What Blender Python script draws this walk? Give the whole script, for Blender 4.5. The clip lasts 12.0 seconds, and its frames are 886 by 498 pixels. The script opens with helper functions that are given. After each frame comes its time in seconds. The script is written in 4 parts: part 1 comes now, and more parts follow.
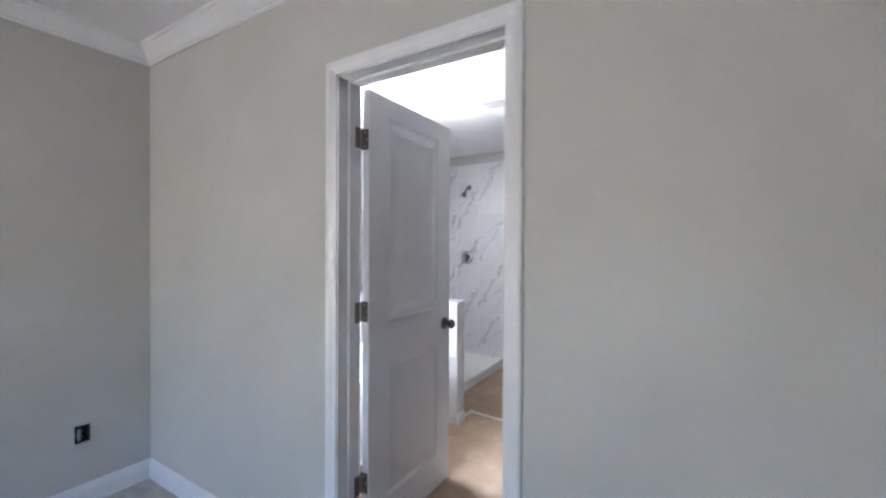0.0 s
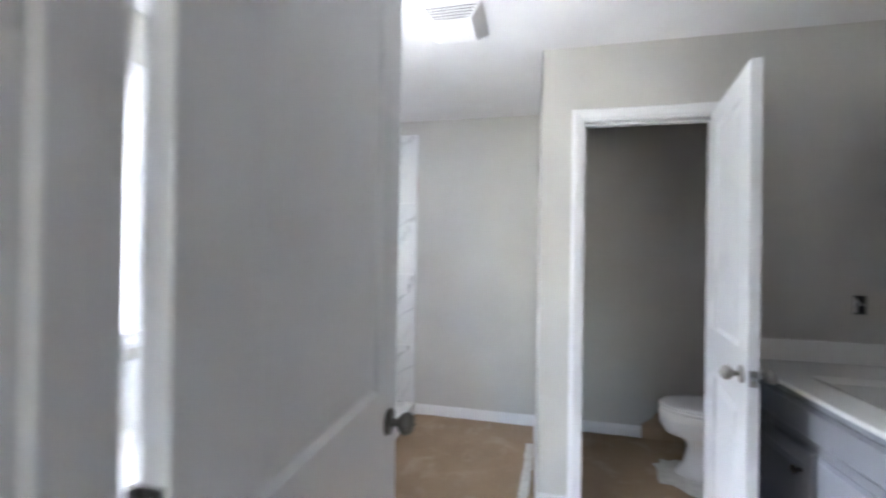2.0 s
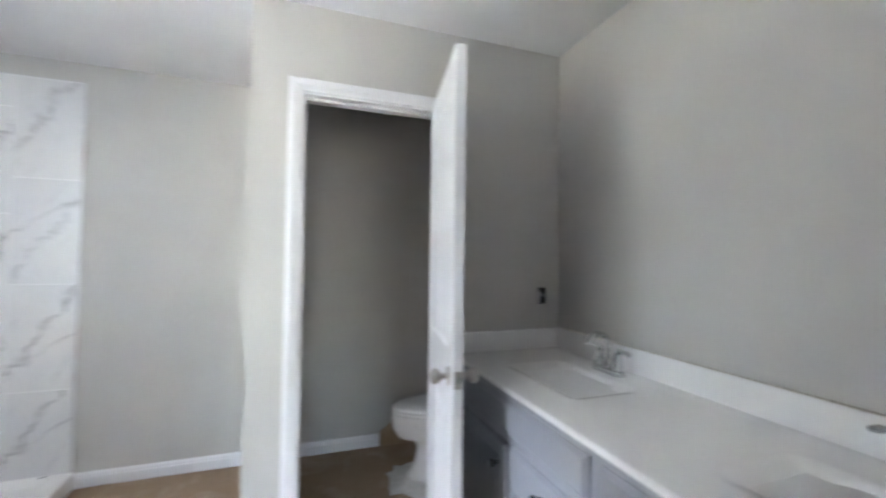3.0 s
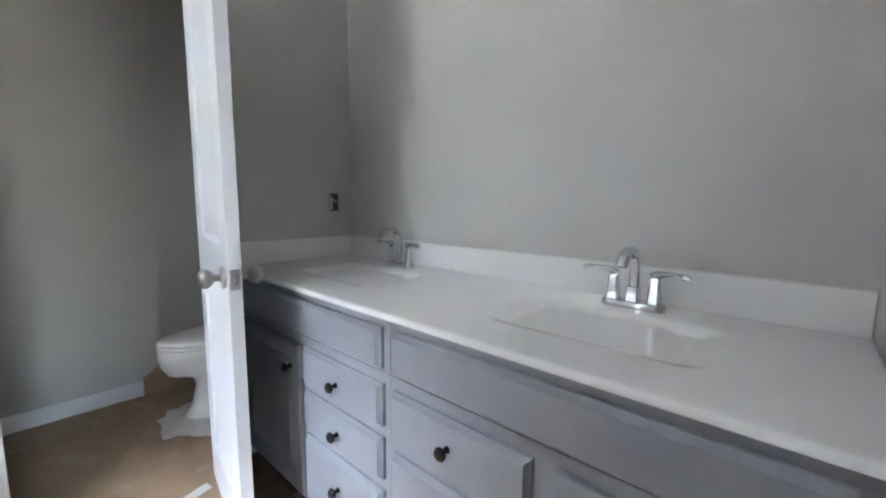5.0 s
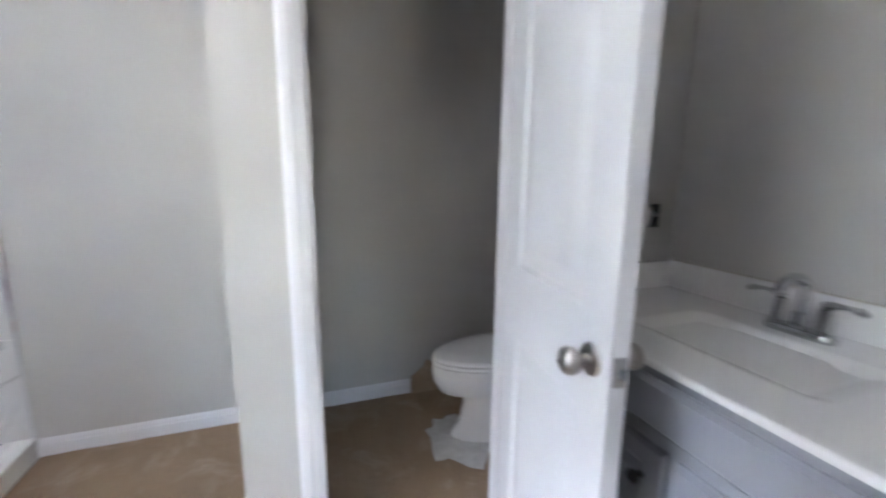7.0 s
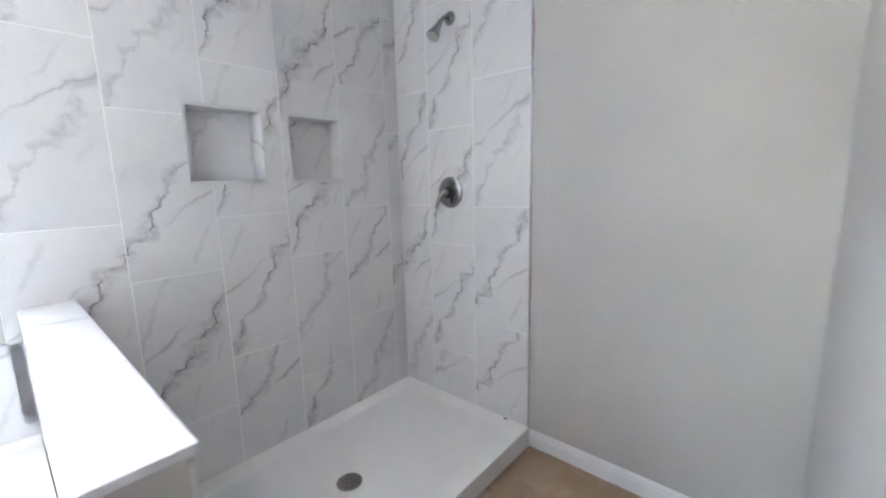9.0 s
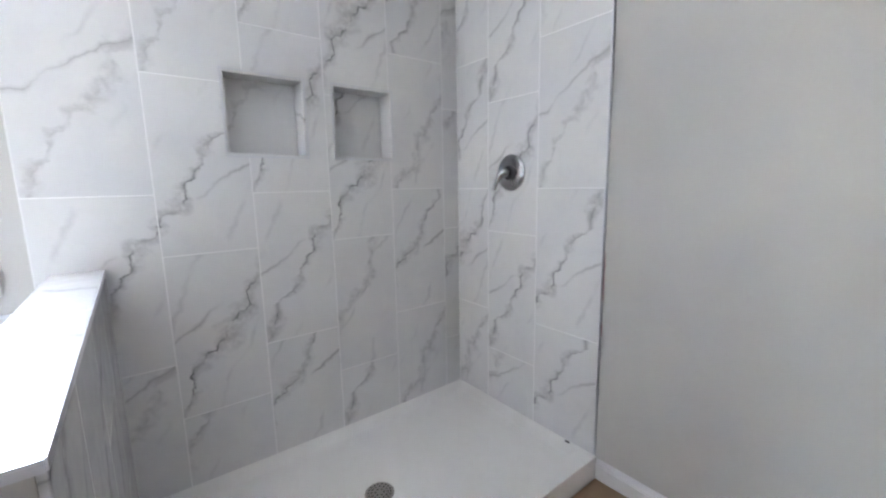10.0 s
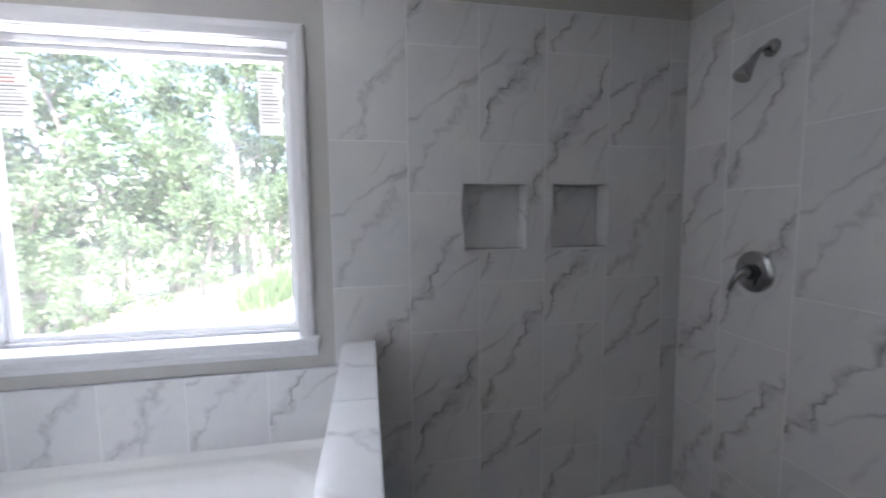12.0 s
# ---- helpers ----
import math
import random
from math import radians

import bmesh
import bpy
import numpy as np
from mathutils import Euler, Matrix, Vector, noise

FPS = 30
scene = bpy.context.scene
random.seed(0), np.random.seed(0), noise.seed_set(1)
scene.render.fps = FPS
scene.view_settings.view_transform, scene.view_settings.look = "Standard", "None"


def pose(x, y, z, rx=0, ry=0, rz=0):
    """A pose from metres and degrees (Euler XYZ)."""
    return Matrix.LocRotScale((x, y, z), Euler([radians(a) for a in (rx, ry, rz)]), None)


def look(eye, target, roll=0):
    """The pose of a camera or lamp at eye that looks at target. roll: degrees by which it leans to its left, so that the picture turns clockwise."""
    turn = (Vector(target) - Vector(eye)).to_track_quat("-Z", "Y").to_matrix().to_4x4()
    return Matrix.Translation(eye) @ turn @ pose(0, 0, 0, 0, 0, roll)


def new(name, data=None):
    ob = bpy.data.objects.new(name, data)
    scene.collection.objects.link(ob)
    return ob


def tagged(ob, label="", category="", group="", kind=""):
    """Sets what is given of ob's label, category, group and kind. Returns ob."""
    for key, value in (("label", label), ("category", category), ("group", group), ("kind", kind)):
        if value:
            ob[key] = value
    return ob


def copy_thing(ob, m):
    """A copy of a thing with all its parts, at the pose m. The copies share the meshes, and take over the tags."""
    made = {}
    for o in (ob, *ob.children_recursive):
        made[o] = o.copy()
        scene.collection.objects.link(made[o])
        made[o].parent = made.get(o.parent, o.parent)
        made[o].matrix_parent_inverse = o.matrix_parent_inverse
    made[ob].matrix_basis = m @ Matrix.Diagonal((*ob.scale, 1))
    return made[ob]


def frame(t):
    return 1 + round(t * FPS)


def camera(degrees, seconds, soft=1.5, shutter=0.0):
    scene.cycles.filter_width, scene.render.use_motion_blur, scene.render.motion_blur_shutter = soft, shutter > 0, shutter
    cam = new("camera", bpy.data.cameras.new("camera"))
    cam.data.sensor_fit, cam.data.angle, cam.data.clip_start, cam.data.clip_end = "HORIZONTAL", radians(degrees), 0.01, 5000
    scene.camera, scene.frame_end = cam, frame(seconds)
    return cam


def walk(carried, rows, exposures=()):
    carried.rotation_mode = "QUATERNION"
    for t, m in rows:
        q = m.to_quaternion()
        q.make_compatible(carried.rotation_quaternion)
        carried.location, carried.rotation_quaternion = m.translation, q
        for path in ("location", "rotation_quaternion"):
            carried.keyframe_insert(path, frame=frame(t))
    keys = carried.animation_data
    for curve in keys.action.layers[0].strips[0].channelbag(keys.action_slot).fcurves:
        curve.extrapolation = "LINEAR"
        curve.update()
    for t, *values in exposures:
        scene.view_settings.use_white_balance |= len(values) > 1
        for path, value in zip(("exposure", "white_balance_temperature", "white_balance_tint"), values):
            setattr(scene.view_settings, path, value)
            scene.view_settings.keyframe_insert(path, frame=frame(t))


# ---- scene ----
cam = camera(95.6, 12.0, soft=2.1, shutter=0.5)
PATH = [
    (0, (1.231, -1.303, 1.369), (0.187, 0.403, 1.351), 0.3),
    (0.5, (0.902, -1.069, 1.382), (-0.154, 0.629, 1.38), 0.2),
    (1, (0.629, -0.82, 1.397), (-0.42, 0.883, 1.388), 0.1),
    (1.5, (0.413, -0.558, 1.386), (-0.44, 1.251, 1.38), 0.5),
    (2, (0.383, -0.303, 1.358), (-0.046, 1.65, 1.368), 0.9),
    (2.5, (0.475, -0.094, 1.339), (0.661, 1.897, 1.371), 0.9),
    (3, (0.655, 0.059, 1.325), (1.314, 1.947, 1.378), 0.7),
    (3.5, (0.843, 0.163, 1.262), (1.967, 1.816, 1.303), 0.4),
    (5.3, (0.689, 0.118, 1.155), (2.153, 1.451, 0.875), 0.9),
    (5.5, (0.673, 0.165, 1.171), (2.105, 1.528, 0.867), 0.8),
    (6, (0.631, 0.402, 1.223), (1.868, 1.938, 0.888), 0.9),
    (6.5, (0.604, 0.644, 1.28), (1.602, 2.341, 0.926), 1.4),
    (7, (0.616, 0.771, 1.271), (1.285, 2.623, 0.92), 0.6),
    (7.3, (0.576, 0.822, 1.304), (0.783, 2.780, 0.950), 0.4),
    (7.5, (0.545, 0.836, 1.322), (0.446, 2.805, 0.977), -0.1),
    (9.3, (0.3, 1.421, 1.258), (-1.095, 2.816, 0.931), -1.3),
    (9.5, (0.275, 1.469, 1.235), (-1.164, 2.82, 0.912), -1.2),
    (10, (0.246, 1.563, 1.184), (-1.321, 2.764, 0.866), -1.1),
    (10.5, (0.258, 1.588, 1.222), (-1.457, 2.56, 0.888), -1.1),
    (11, (0.275, 1.573, 1.395), (-1.558, 2.307, 1.079), -1.0),
    (11.5, (0.279, 1.531, 1.508), (-1.624, 2.095, 1.262), -0.8),
    (12, (0.283, 1.46, 1.469), (-1.676, 1.819, 1.289), -0.6),
]
walk(cam, [(t, look(eye, target, roll)) for t, eye, target, roll in PATH], [(0, 4.96, 6120, 18), (1.5, 4.95, 6120, 16), (2.0, 5.12, 6250, 13), (2.5, 5.18, 6300, 12), (3.5, 5.32, 6320, 11), (5.5, 5.40, 6180, 13), (6.0, 5.26, 6200, 14), (6.5, 5.20, 6230, 14), (7.5, 5.08, 6300, 16), (9.5, 5.04, 6350, 14), (10.5, 5.04, 6350, 14), (11.0, 4.56, 6350, 14), (11.5, 3.98, 6330, 15), (12.0, 3.46, 6300, 16)])

# ---- world and sun ----
SUN_ELEV, SUN_ROT = radians(58), radians(100)
world = bpy.data.worlds.new("sky")
scene.world = world
world.use_nodes = True
wn = world.node_tree
wn.nodes.clear()
sky = wn.nodes.new("ShaderNodeTexSky")
sky.sky_type = "NISHITA"
sky.sun_disc = False
sky.sun_elevation, sky.sun_rotation = SUN_ELEV, SUN_ROT
sky_bg = wn.nodes.new("ShaderNodeBackground")
sky_bg.inputs["Strength"].default_value = 0.15
sky_out = wn.nodes.new("ShaderNodeOutputWorld")
wn.links.new(sky.outputs[0], sky_bg.inputs[0])
wn.links.new(sky_bg.outputs[0], sky_out.inputs[0])

sun_data = bpy.data.lights.new("sun", "SUN")
sun_data.energy, sun_data.angle, sun_data.color = 4.0, radians(0.5), (1.0, 0.95, 0.88)
sun = new("sun", sun_data)
sun.matrix_world = look((12, -2.0, 22), (0, 0, 0))

# fill lamps added unseen outside the bathroom window: sky above, sunlit ground below
for lamp_name, size, power, tint, eye, target in (("window_sky_fill", (2.5, 1.1), 31.0, (0.84, 0.90, 1.0), (-4.60, 0.80, 3.95), (-1.4, 0.65, 1.6)),
                                                  ("window_ground_fill", (1.25, 0.9), 14.0, (0.91, 0.935, 1.0), (-2.70, 0.92, 0.0), (1.4, 0.8, 2.0))):
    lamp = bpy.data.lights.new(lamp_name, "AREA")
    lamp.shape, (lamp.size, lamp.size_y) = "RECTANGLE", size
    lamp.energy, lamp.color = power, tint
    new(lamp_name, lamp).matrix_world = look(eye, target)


# ---- materials ----
def material(name, color=(0.8, 0.8, 0.8), rough=0.5, metal=0.0):
    m = bpy.data.materials.new(name)
    m.use_nodes = True
    b = m.node_tree.nodes["Principled BSDF"]
    b.inputs["Base Color"].default_value = (*color, 1)
    b.inputs["Roughness"].default_value = rough
    b.inputs["Metallic"].default_value = metal
    return m, m.node_tree, b


def node(tree, kind, **values):
    n = tree.nodes.new("ShaderNode" + kind)
    for key, value in values.items():
        n.inputs[key.replace("_", " ")].default_value = value
    return n


def coords(tree, scale=(1, 1, 1), turn=(0, 0, 0), shuffle=False):
    """Object coordinates in metres, shifted for each piece by its random number where asked."""
    tc = tree.nodes.new("ShaderNodeTexCoord")
    out = tc.outputs["Object"]
    if shuffle:
        info = tree.nodes.new("ShaderNodeObjectInfo")
        mul = node(tree, "VectorMath")
        mul.operation = "MULTIPLY"
        mul.inputs[1].default_value = (37.0, 11.0, 53.0)
        tree.links.new(info.outputs["Random"], mul.inputs[0])
        add = node(tree, "VectorMath")
        tree.links.new(out, add.inputs[0])
        tree.links.new(mul.outputs[0], add.inputs[1])
        out = add.outputs[0]
    mp = tree.nodes.new("ShaderNodeMapping")
    mp.inputs["Scale"].default_value = scale
    mp.inputs["Rotation"].default_value = turn
    tree.links.new(out, mp.inputs[0])
    return mp.outputs[0]


def noise_of(tree, vec, scale, detail=4.0, rough=0.5, warp=0.0):
    n = node(tree, "TexNoise", Scale=scale, Detail=detail, Roughness=rough, Distortion=warp)
    tree.links.new(vec, n.inputs["Vector"])
    return n.outputs["Fac"]


def ramp(tree, fac, stops):
    r = tree.nodes.new("ShaderNodeValToRGB")
    while len(r.color_ramp.elements) < len(stops):
        r.color_ramp.elements.new(0.5)
    for e, (p, c) in zip(r.color_ramp.elements, stops):
        e.position = p
        e.color = (*c, 1) if len(c) == 3 else c
    tree.links.new(fac, r.inputs[0])
    return r.outputs["Color"]


def math_of(tree, op, a, b=None, c=None, clamp=False):
    n = tree.nodes.new("ShaderNodeMath")
    n.operation, n.use_clamp = op, clamp
    for i, v in enumerate((a, b, c)):
        if v is None:
            continue
        if isinstance(v, (int, float)):
            n.inputs[i].default_value = v
        else:
            tree.links.new(v, n.inputs[i])
    return n.outputs[0]


def mix(tree, fac, a, b, kind="MIX"):
    n = tree.nodes.new("ShaderNodeMix")
    n.data_type, n.blend_type = "RGBA", kind
    for sock, v in ((n.inputs["Factor"], fac), (n.inputs[6], a), (n.inputs[7], b)):
        if isinstance(v, (int, float)):
            sock.default_value = v
        elif isinstance(v, tuple):
            sock.default_value = (*v, 1)
        else:
            tree.links.new(v, sock)
    return n.outputs[2]


def bump(tree, bsdf, height, strength, distance=0.002):
    b = node(tree, "Bump", Strength=strength, Distance=distance)
    tree.links.new(height, b.inputs["Height"])
    tree.links.new(b.outputs[0], bsdf.inputs["Normal"])


def paint(name, color, rough, grain=0.12, blotch=0.03):
    """Rolled wall paint: a faint orange-peel relief and slow changes of tone."""
    m, t, b = material(name, color, rough)
    v = coords(t)
    dark = tuple(c * (1 - blotch * 2) for c in color)
    light = tuple(min(1, c * (1 + blotch)) for c in color)
    c = ramp(t, noise_of(t, v, 2.2, 3), [(0.3, dark), (0.7, light)])
    t.links.new(c, b.inputs["Base Color"])
    t.links.new(math_of(t, "MULTIPLY_ADD", noise_of(t, v, 40, 3), 0.16, rough - 0.08), b.inputs["Roughness"])
    bump(t, b, noise_of(t, v, 260, 2), grain, 0.0012)
    return m


def marble(name):
    """Glazed white porcelain with a printed marble face: one jagged main vein that climbs to the right, a fork that leaves it
    and faint streaks beside it; six faces, half of the tiles turned end for end."""
    m, t, b = material(name, (0.7, 0.7, 0.7), 0.16)
    tc = t.nodes.new("ShaderNodeTexCoord")
    info = t.nodes.new("ShaderNodeObjectInfo")
    xyz = t.nodes.new("ShaderNodeSeparateXYZ")
    t.links.new(tc.outputs["Object"], xyz.inputs[0])
    face = math_of(t, "FLOOR", math_of(t, "MULTIPLY", info.outputs["Random"], 6.0))
    half = math_of(t, "FLOOR", math_of(t, "MULTIPLY", math_of(t, "FRACT", math_of(t, "MULTIPLY", info.outputs["Random"], 57.0)), 2.0))
    turn = math_of(t, "MULTIPLY_ADD", half, -2.0, 1.0)
    px = math_of(t, "MULTIPLY", math_of(t, "SUBTRACT", 0.148, xyz.outputs[0]), turn)
    pz = math_of(t, "MULTIPLY", math_of(t, "SUBTRACT", xyz.outputs[2], 0.295), turn)

    def slanted(degrees):
        """Coordinates across and along a line that climbs at this angle."""
        c, q = math.cos(radians(degrees)), math.sin(radians(degrees))
        across = math_of(t, "SUBTRACT", math_of(t, "MULTIPLY", px, q), math_of(t, "MULTIPLY", pz, c))
        along = math_of(t, "ADD", math_of(t, "MULTIPLY", px, c), math_of(t, "MULTIPLY", pz, q))
        return across, along

    def wave(along, across, freq, seed, detail=2.0, stretch=0.35):
        vec = t.nodes.new("ShaderNodeCombineXYZ")
        t.links.new(along, vec.inputs[0])
        t.links.new(math_of(t, "MULTIPLY", across, stretch), vec.inputs[1])
        t.links.new(math_of(t, "MULTIPLY_ADD", face, 3.7, seed), vec.inputs[2])
        return math_of(t, "SUBTRACT", noise_of(t, vec.outputs[0], freq, detail, 0.6), 0.5)

    def vein(degrees, shift, spread, seed, sway=0.24, jag=0.062):
        """Signed distance from a wandering line, and the way along it."""
        across, along = slanted(degrees)
        line = math_of(t, "MULTIPLY_ADD", wave(along, across, 4.5, seed), sway, math_of(t, "MULTIPLY", wave(along, across, 27.0, seed + 20, 3.0, 0.7), jag))
        move = math_of(t, "MULTIPLY_ADD", math_of(t, "SUBTRACT", math_of(t, "FRACT", math_of(t, "MULTIPLY_ADD", face, 0.37, seed * 0.13)), 0.5), spread, shift)
        return math_of(t, "SUBTRACT", math_of(t, "SUBTRACT", across, line), move), across, along

    def band(dist, width, power=1.0):
        """One on the line, falling to nothing at the width."""
        f = math_of(t, "SUBTRACT", 1.0, math_of(t, "DIVIDE", math_of(t, "ABSOLUTE", dist), width), clamp=True)
        return math_of(t, "POWER", f, power)

    def gate(value, low, high):
        return ramp(t, value, [(low, (0, 0, 0)), (high, (1, 1, 1))])

    d1, s1, a1 = vein(57, 0.0, 0.16, 1.0)
    d2, s2, a2 = vein(34, 0.02, 0.22, 5.0, 0.10, 0.03)
    d3, s3, a3 = vein(60, 0.11, 0.10, 9.0, 0.12, 0.03)
    d4, s4, a4 = vein(63, -0.12, 0.10, 13.0, 0.14, 0.03)
    swell = math_of(t, "ADD", wave(a1, s1, 6.0, 31.0), 0.5)
    cloud = math_of(t, "ADD", wave(a1, s1, 30.0, 37.0, 4.0, 1.0), 0.5)
    halo_w = math_of(t, "MULTIPLY_ADD", gate(swell, 0.40, 0.68), 0.052, 0.011)
    halo = math_of(t, "MULTIPLY", band(math_of(t, "SUBTRACT", d1, 0.006), halo_w, 0.8), gate(cloud, 0.33, 0.60))
    strong = gate(math_of(t, "FRACT", math_of(t, "MULTIPLY_ADD", face, 0.618, 0.3)), 0.0, 0.75)
    core = math_of(t, "MULTIPLY", math_of(t, "MULTIPLY", band(d1, 0.0050, 0.7), strong), gate(math_of(t, "ADD", wave(a1, s1, 9.0, 41.0, 2.0, 0.0), 0.5), 0.42, 0.60))
    halo = math_of(t, "MULTIPLY", halo, math_of(t, "MULTIPLY_ADD", strong, 0.45, 0.55))
    fork_on = math_of(t, "MULTIPLY", gate(math_of(t, "ADD", wave(a2, s2, 4.0, 43.0, 1.0, 0.0), 0.5), 0.46, 0.58), gate(math_of(t, "FRACT", math_of(t, "MULTIPLY", face, 0.41)), 0.1, 0.3))
    fork = math_of(t, "MULTIPLY", band(d2, math_of(t, "MULTIPLY_ADD", swell, 0.020, 0.002), 0.9), fork_on)
    fork_core = math_of(t, "MULTIPLY", band(d2, 0.003, 0.7), fork_on)
    streak = math_of(t, "MAXIMUM", math_of(t, "MULTIPLY", band(d3, 0.011), gate(math_of(t, "ADD", wave(a3, s3, 5.0, 47.0), 0.5), 0.46, 0.66)),
                     math_of(t, "MULTIPLY", band(d4, 0.013), gate(math_of(t, "ADD", wave(a4, s4, 5.0, 51.0), 0.5), 0.46, 0.66)))
    plain = coords(t, (1, 1, 1), (0, 0, 0), True)
    c = ramp(t, noise_of(t, plain, 4.0, 5.0, 0.6), [(0.35, (0.665, 0.67, 0.67)), (0.6, (0.715, 0.715, 0.705))])
    c = mix(t, math_of(t, "MULTIPLY", streak, 0.42), c, (0.40, 0.40, 0.41))
    c = mix(t, math_of(t, "MULTIPLY", halo, 0.72), c, (0.33, 0.33, 0.335))
    c = mix(t, math_of(t, "MULTIPLY", fork, 0.60), c, (0.36, 0.36, 0.365))
    c = mix(t, math_of(t, "MULTIPLY", fork_core, 0.45), c, (0.20, 0.20, 0.205))
    c = mix(t, math_of(t, "MULTIPLY", core, 0.85), c, (0.10, 0.10, 0.105))
    t.links.new(c, b.inputs["Base Color"])
    t.links.new(math_of(t, "MULTIPLY_ADD", noise_of(t, plain, 25, 3), 0.12, 0.16), b.inputs["Roughness"])
    bump(t, b, noise_of(t, plain, 9, 2), 0.04, 0.002)
    return m


def metal(name, color, rough, smear=0.08):
    m, t, b = material(name, color, rough, 1.0)
    v = coords(t)
    t.links.new(math_of(t, "MULTIPLY_ADD", noise_of(t, v, 90, 3), smear, max(0.02, rough - smear / 2)), b.inputs["Roughness"])
    return m


def glossy(name, color, rough, mottled=0.03, grain=0.03, scale=18):
    m, t, b = material(name, color, rough)
    v = coords(t)
    c = ramp(t, noise_of(t, v, scale, 4), [(0.3, tuple(x * (1 - mottled) for x in color)), (0.7, color)])
    t.links.new(c, b.inputs["Base Color"])
    t.links.new(math_of(t, "MULTIPLY_ADD", noise_of(t, v, 30, 3), 0.12, rough - 0.05), b.inputs["Roughness"])
    bump(t, b, noise_of(t, v, 120, 2), grain, 0.001)
    return m


WALL = paint("wall_paint", (0.510, 0.502, 0.472), 0.55)
CEIL = paint("ceiling_paint", (0.74, 0.74, 0.74), 0.8, 0.35)
TRIM = paint("trim_paint", (0.74, 0.74, 0.75), 0.32, 0.03, 0.015)
DOORP = paint("door_paint", (0.72, 0.73, 0.74), 0.36, 0.05, 0.015)
MARBLE = marble("marble_tile")
GROUT = paint("grout", (0.82, 0.82, 0.815), 0.85, 0.3)
CULTURED = glossy("cultured_marble", (0.79, 0.79, 0.775), 0.20, 0.02, 0.02, 6)
CABINET = paint("cabinet_paint", (0.300, 0.315, 0.345), 0.38, 0.04, 0.02)
CHROME = metal("chrome", (0.68, 0.69, 0.70), 0.05, 0.03)
# chrome with the dark room's reflection put into its base colour
DARKENED_CHROME = metal("darkened_shower_chrome", (0.38, 0.385, 0.39), 0.05, 0.03)
NICKEL = metal("satin_nickel", (0.40, 0.38, 0.36), 0.30, 0.15)
HINGE = metal("dark_nickel_hinge", (0.17, 0.155, 0.14), 0.36, 0.15)
STEEL = metal("edge_trim_metal", (0.62, 0.63, 0.65), 0.32)
BLACK = glossy("black_knob_lacquer", (0.015, 0.015, 0.017), 0.25)
PORCELAIN = glossy("porcelain", (0.80, 0.80, 0.79), 0.10)
ACRYLIC = glossy("tub_acrylic", (0.84, 0.84, 0.83), 0.16, 0.01, 0.01)
PAN = glossy("shower_pan_acrylic", (0.80, 0.80, 0.78), 0.38, 0.02, 0.12)
VINYL = glossy("window_vinyl", (0.80, 0.80, 0.80), 0.35)
# box plastic; also the shade in drain holes and fan slots
DARK = glossy("dark_plastic_and_shade", (0.03, 0.03, 0.035), 0.5)
WIRE = glossy("wire_jacket", (0.55, 0.52, 0.45), 0.5)
INK = glossy("label_ink", (0.16, 0.15, 0.15), 0.7)
PINK = glossy("pink_sealant", (0.52, 0.30, 0.31), 0.6, 0.35, 0.03, 60)
REDINK = glossy("label_red_ink", (0.50, 0.08, 0.07), 0.7)
STAIN = glossy("pink_sealant_stain", (0.45, 0.18, 0.18), 0.8, 0.4)


def kraft():
    """Brown floor-protection paper, wrinkled, with chalky scuffs of joint compound."""
    m, t, b = material("kraft_paper", (0.3, 0.2, 0.13), 0.75)
    v = coords(t)
    base = ramp(t, noise_of(t, v, 1.8, 5, 0.6), [(0.3, (0.300, 0.208, 0.132)), (0.7, (0.395, 0.282, 0.185))])
    scuff = ramp(t, noise_of(t, v, 4.5, 8, 0.68, 0.6), [(0.52, (0, 0, 0)), (0.72, (1, 1, 1))])
    c = mix(t, math_of(t, "MULTIPLY", scuff, 0.55), base, (0.56, 0.46, 0.35))
    fibre = noise_of(t, coords(t, (1, 8, 1)), 60, 3)
    c = mix(t, 0.12, c, fibre, "OVERLAY")
    t.links.new(c, b.inputs["Base Color"])
    h = math_of(t, "ADD", noise_of(t, v, 7, 5, 0.55, 1.2), math_of(t, "MULTIPLY", noise_of(t, v, 34, 4, 0.6, 1.0), 0.25))
    bump(t, b, h, 0.55, 0.018)
    return m


KRAFT = kraft()


def subfloor():
    m, t, b = material("dusty_subfloor", (0.5, 0.48, 0.44), 0.85)
    v = coords(t)
    c = ramp(t, noise_of(t, v, 12, 8, 0.65), [(0.3, (0.34, 0.32, 0.29)), (0.7, (0.56, 0.54, 0.50))])
    t.links.new(c, b.inputs["Base Color"])
    bump(t, b, noise_of(t, v, 30, 6), 0.4, 0.004)
    return m


SUBFLOOR = subfloor()


def tape_paint():
    m, t, b = material("masking_tape", (0.72, 0.71, 0.68), 0.6)
    v = coords(t)
    c = ramp(t, noise_of(t, v, 20, 5), [(0.3, (0.60, 0.59, 0.56)), (0.7, (0.76, 0.75, 0.73))])
    t.links.new(c, b.inputs["Base Color"])
    bump(t, b, noise_of(t, v, 70, 4), 0.6, 0.004)
    return m


TAPE = tape_paint()


def film_wrap():
    m, t, b = material("plastic_film", (0.78, 0.79, 0.80), 0.12)
    bump(t, b, noise_of(t, coords(t), 45, 4, 0.6, 1.5), 0.8, 0.006)
    return m


FILM = film_wrap()


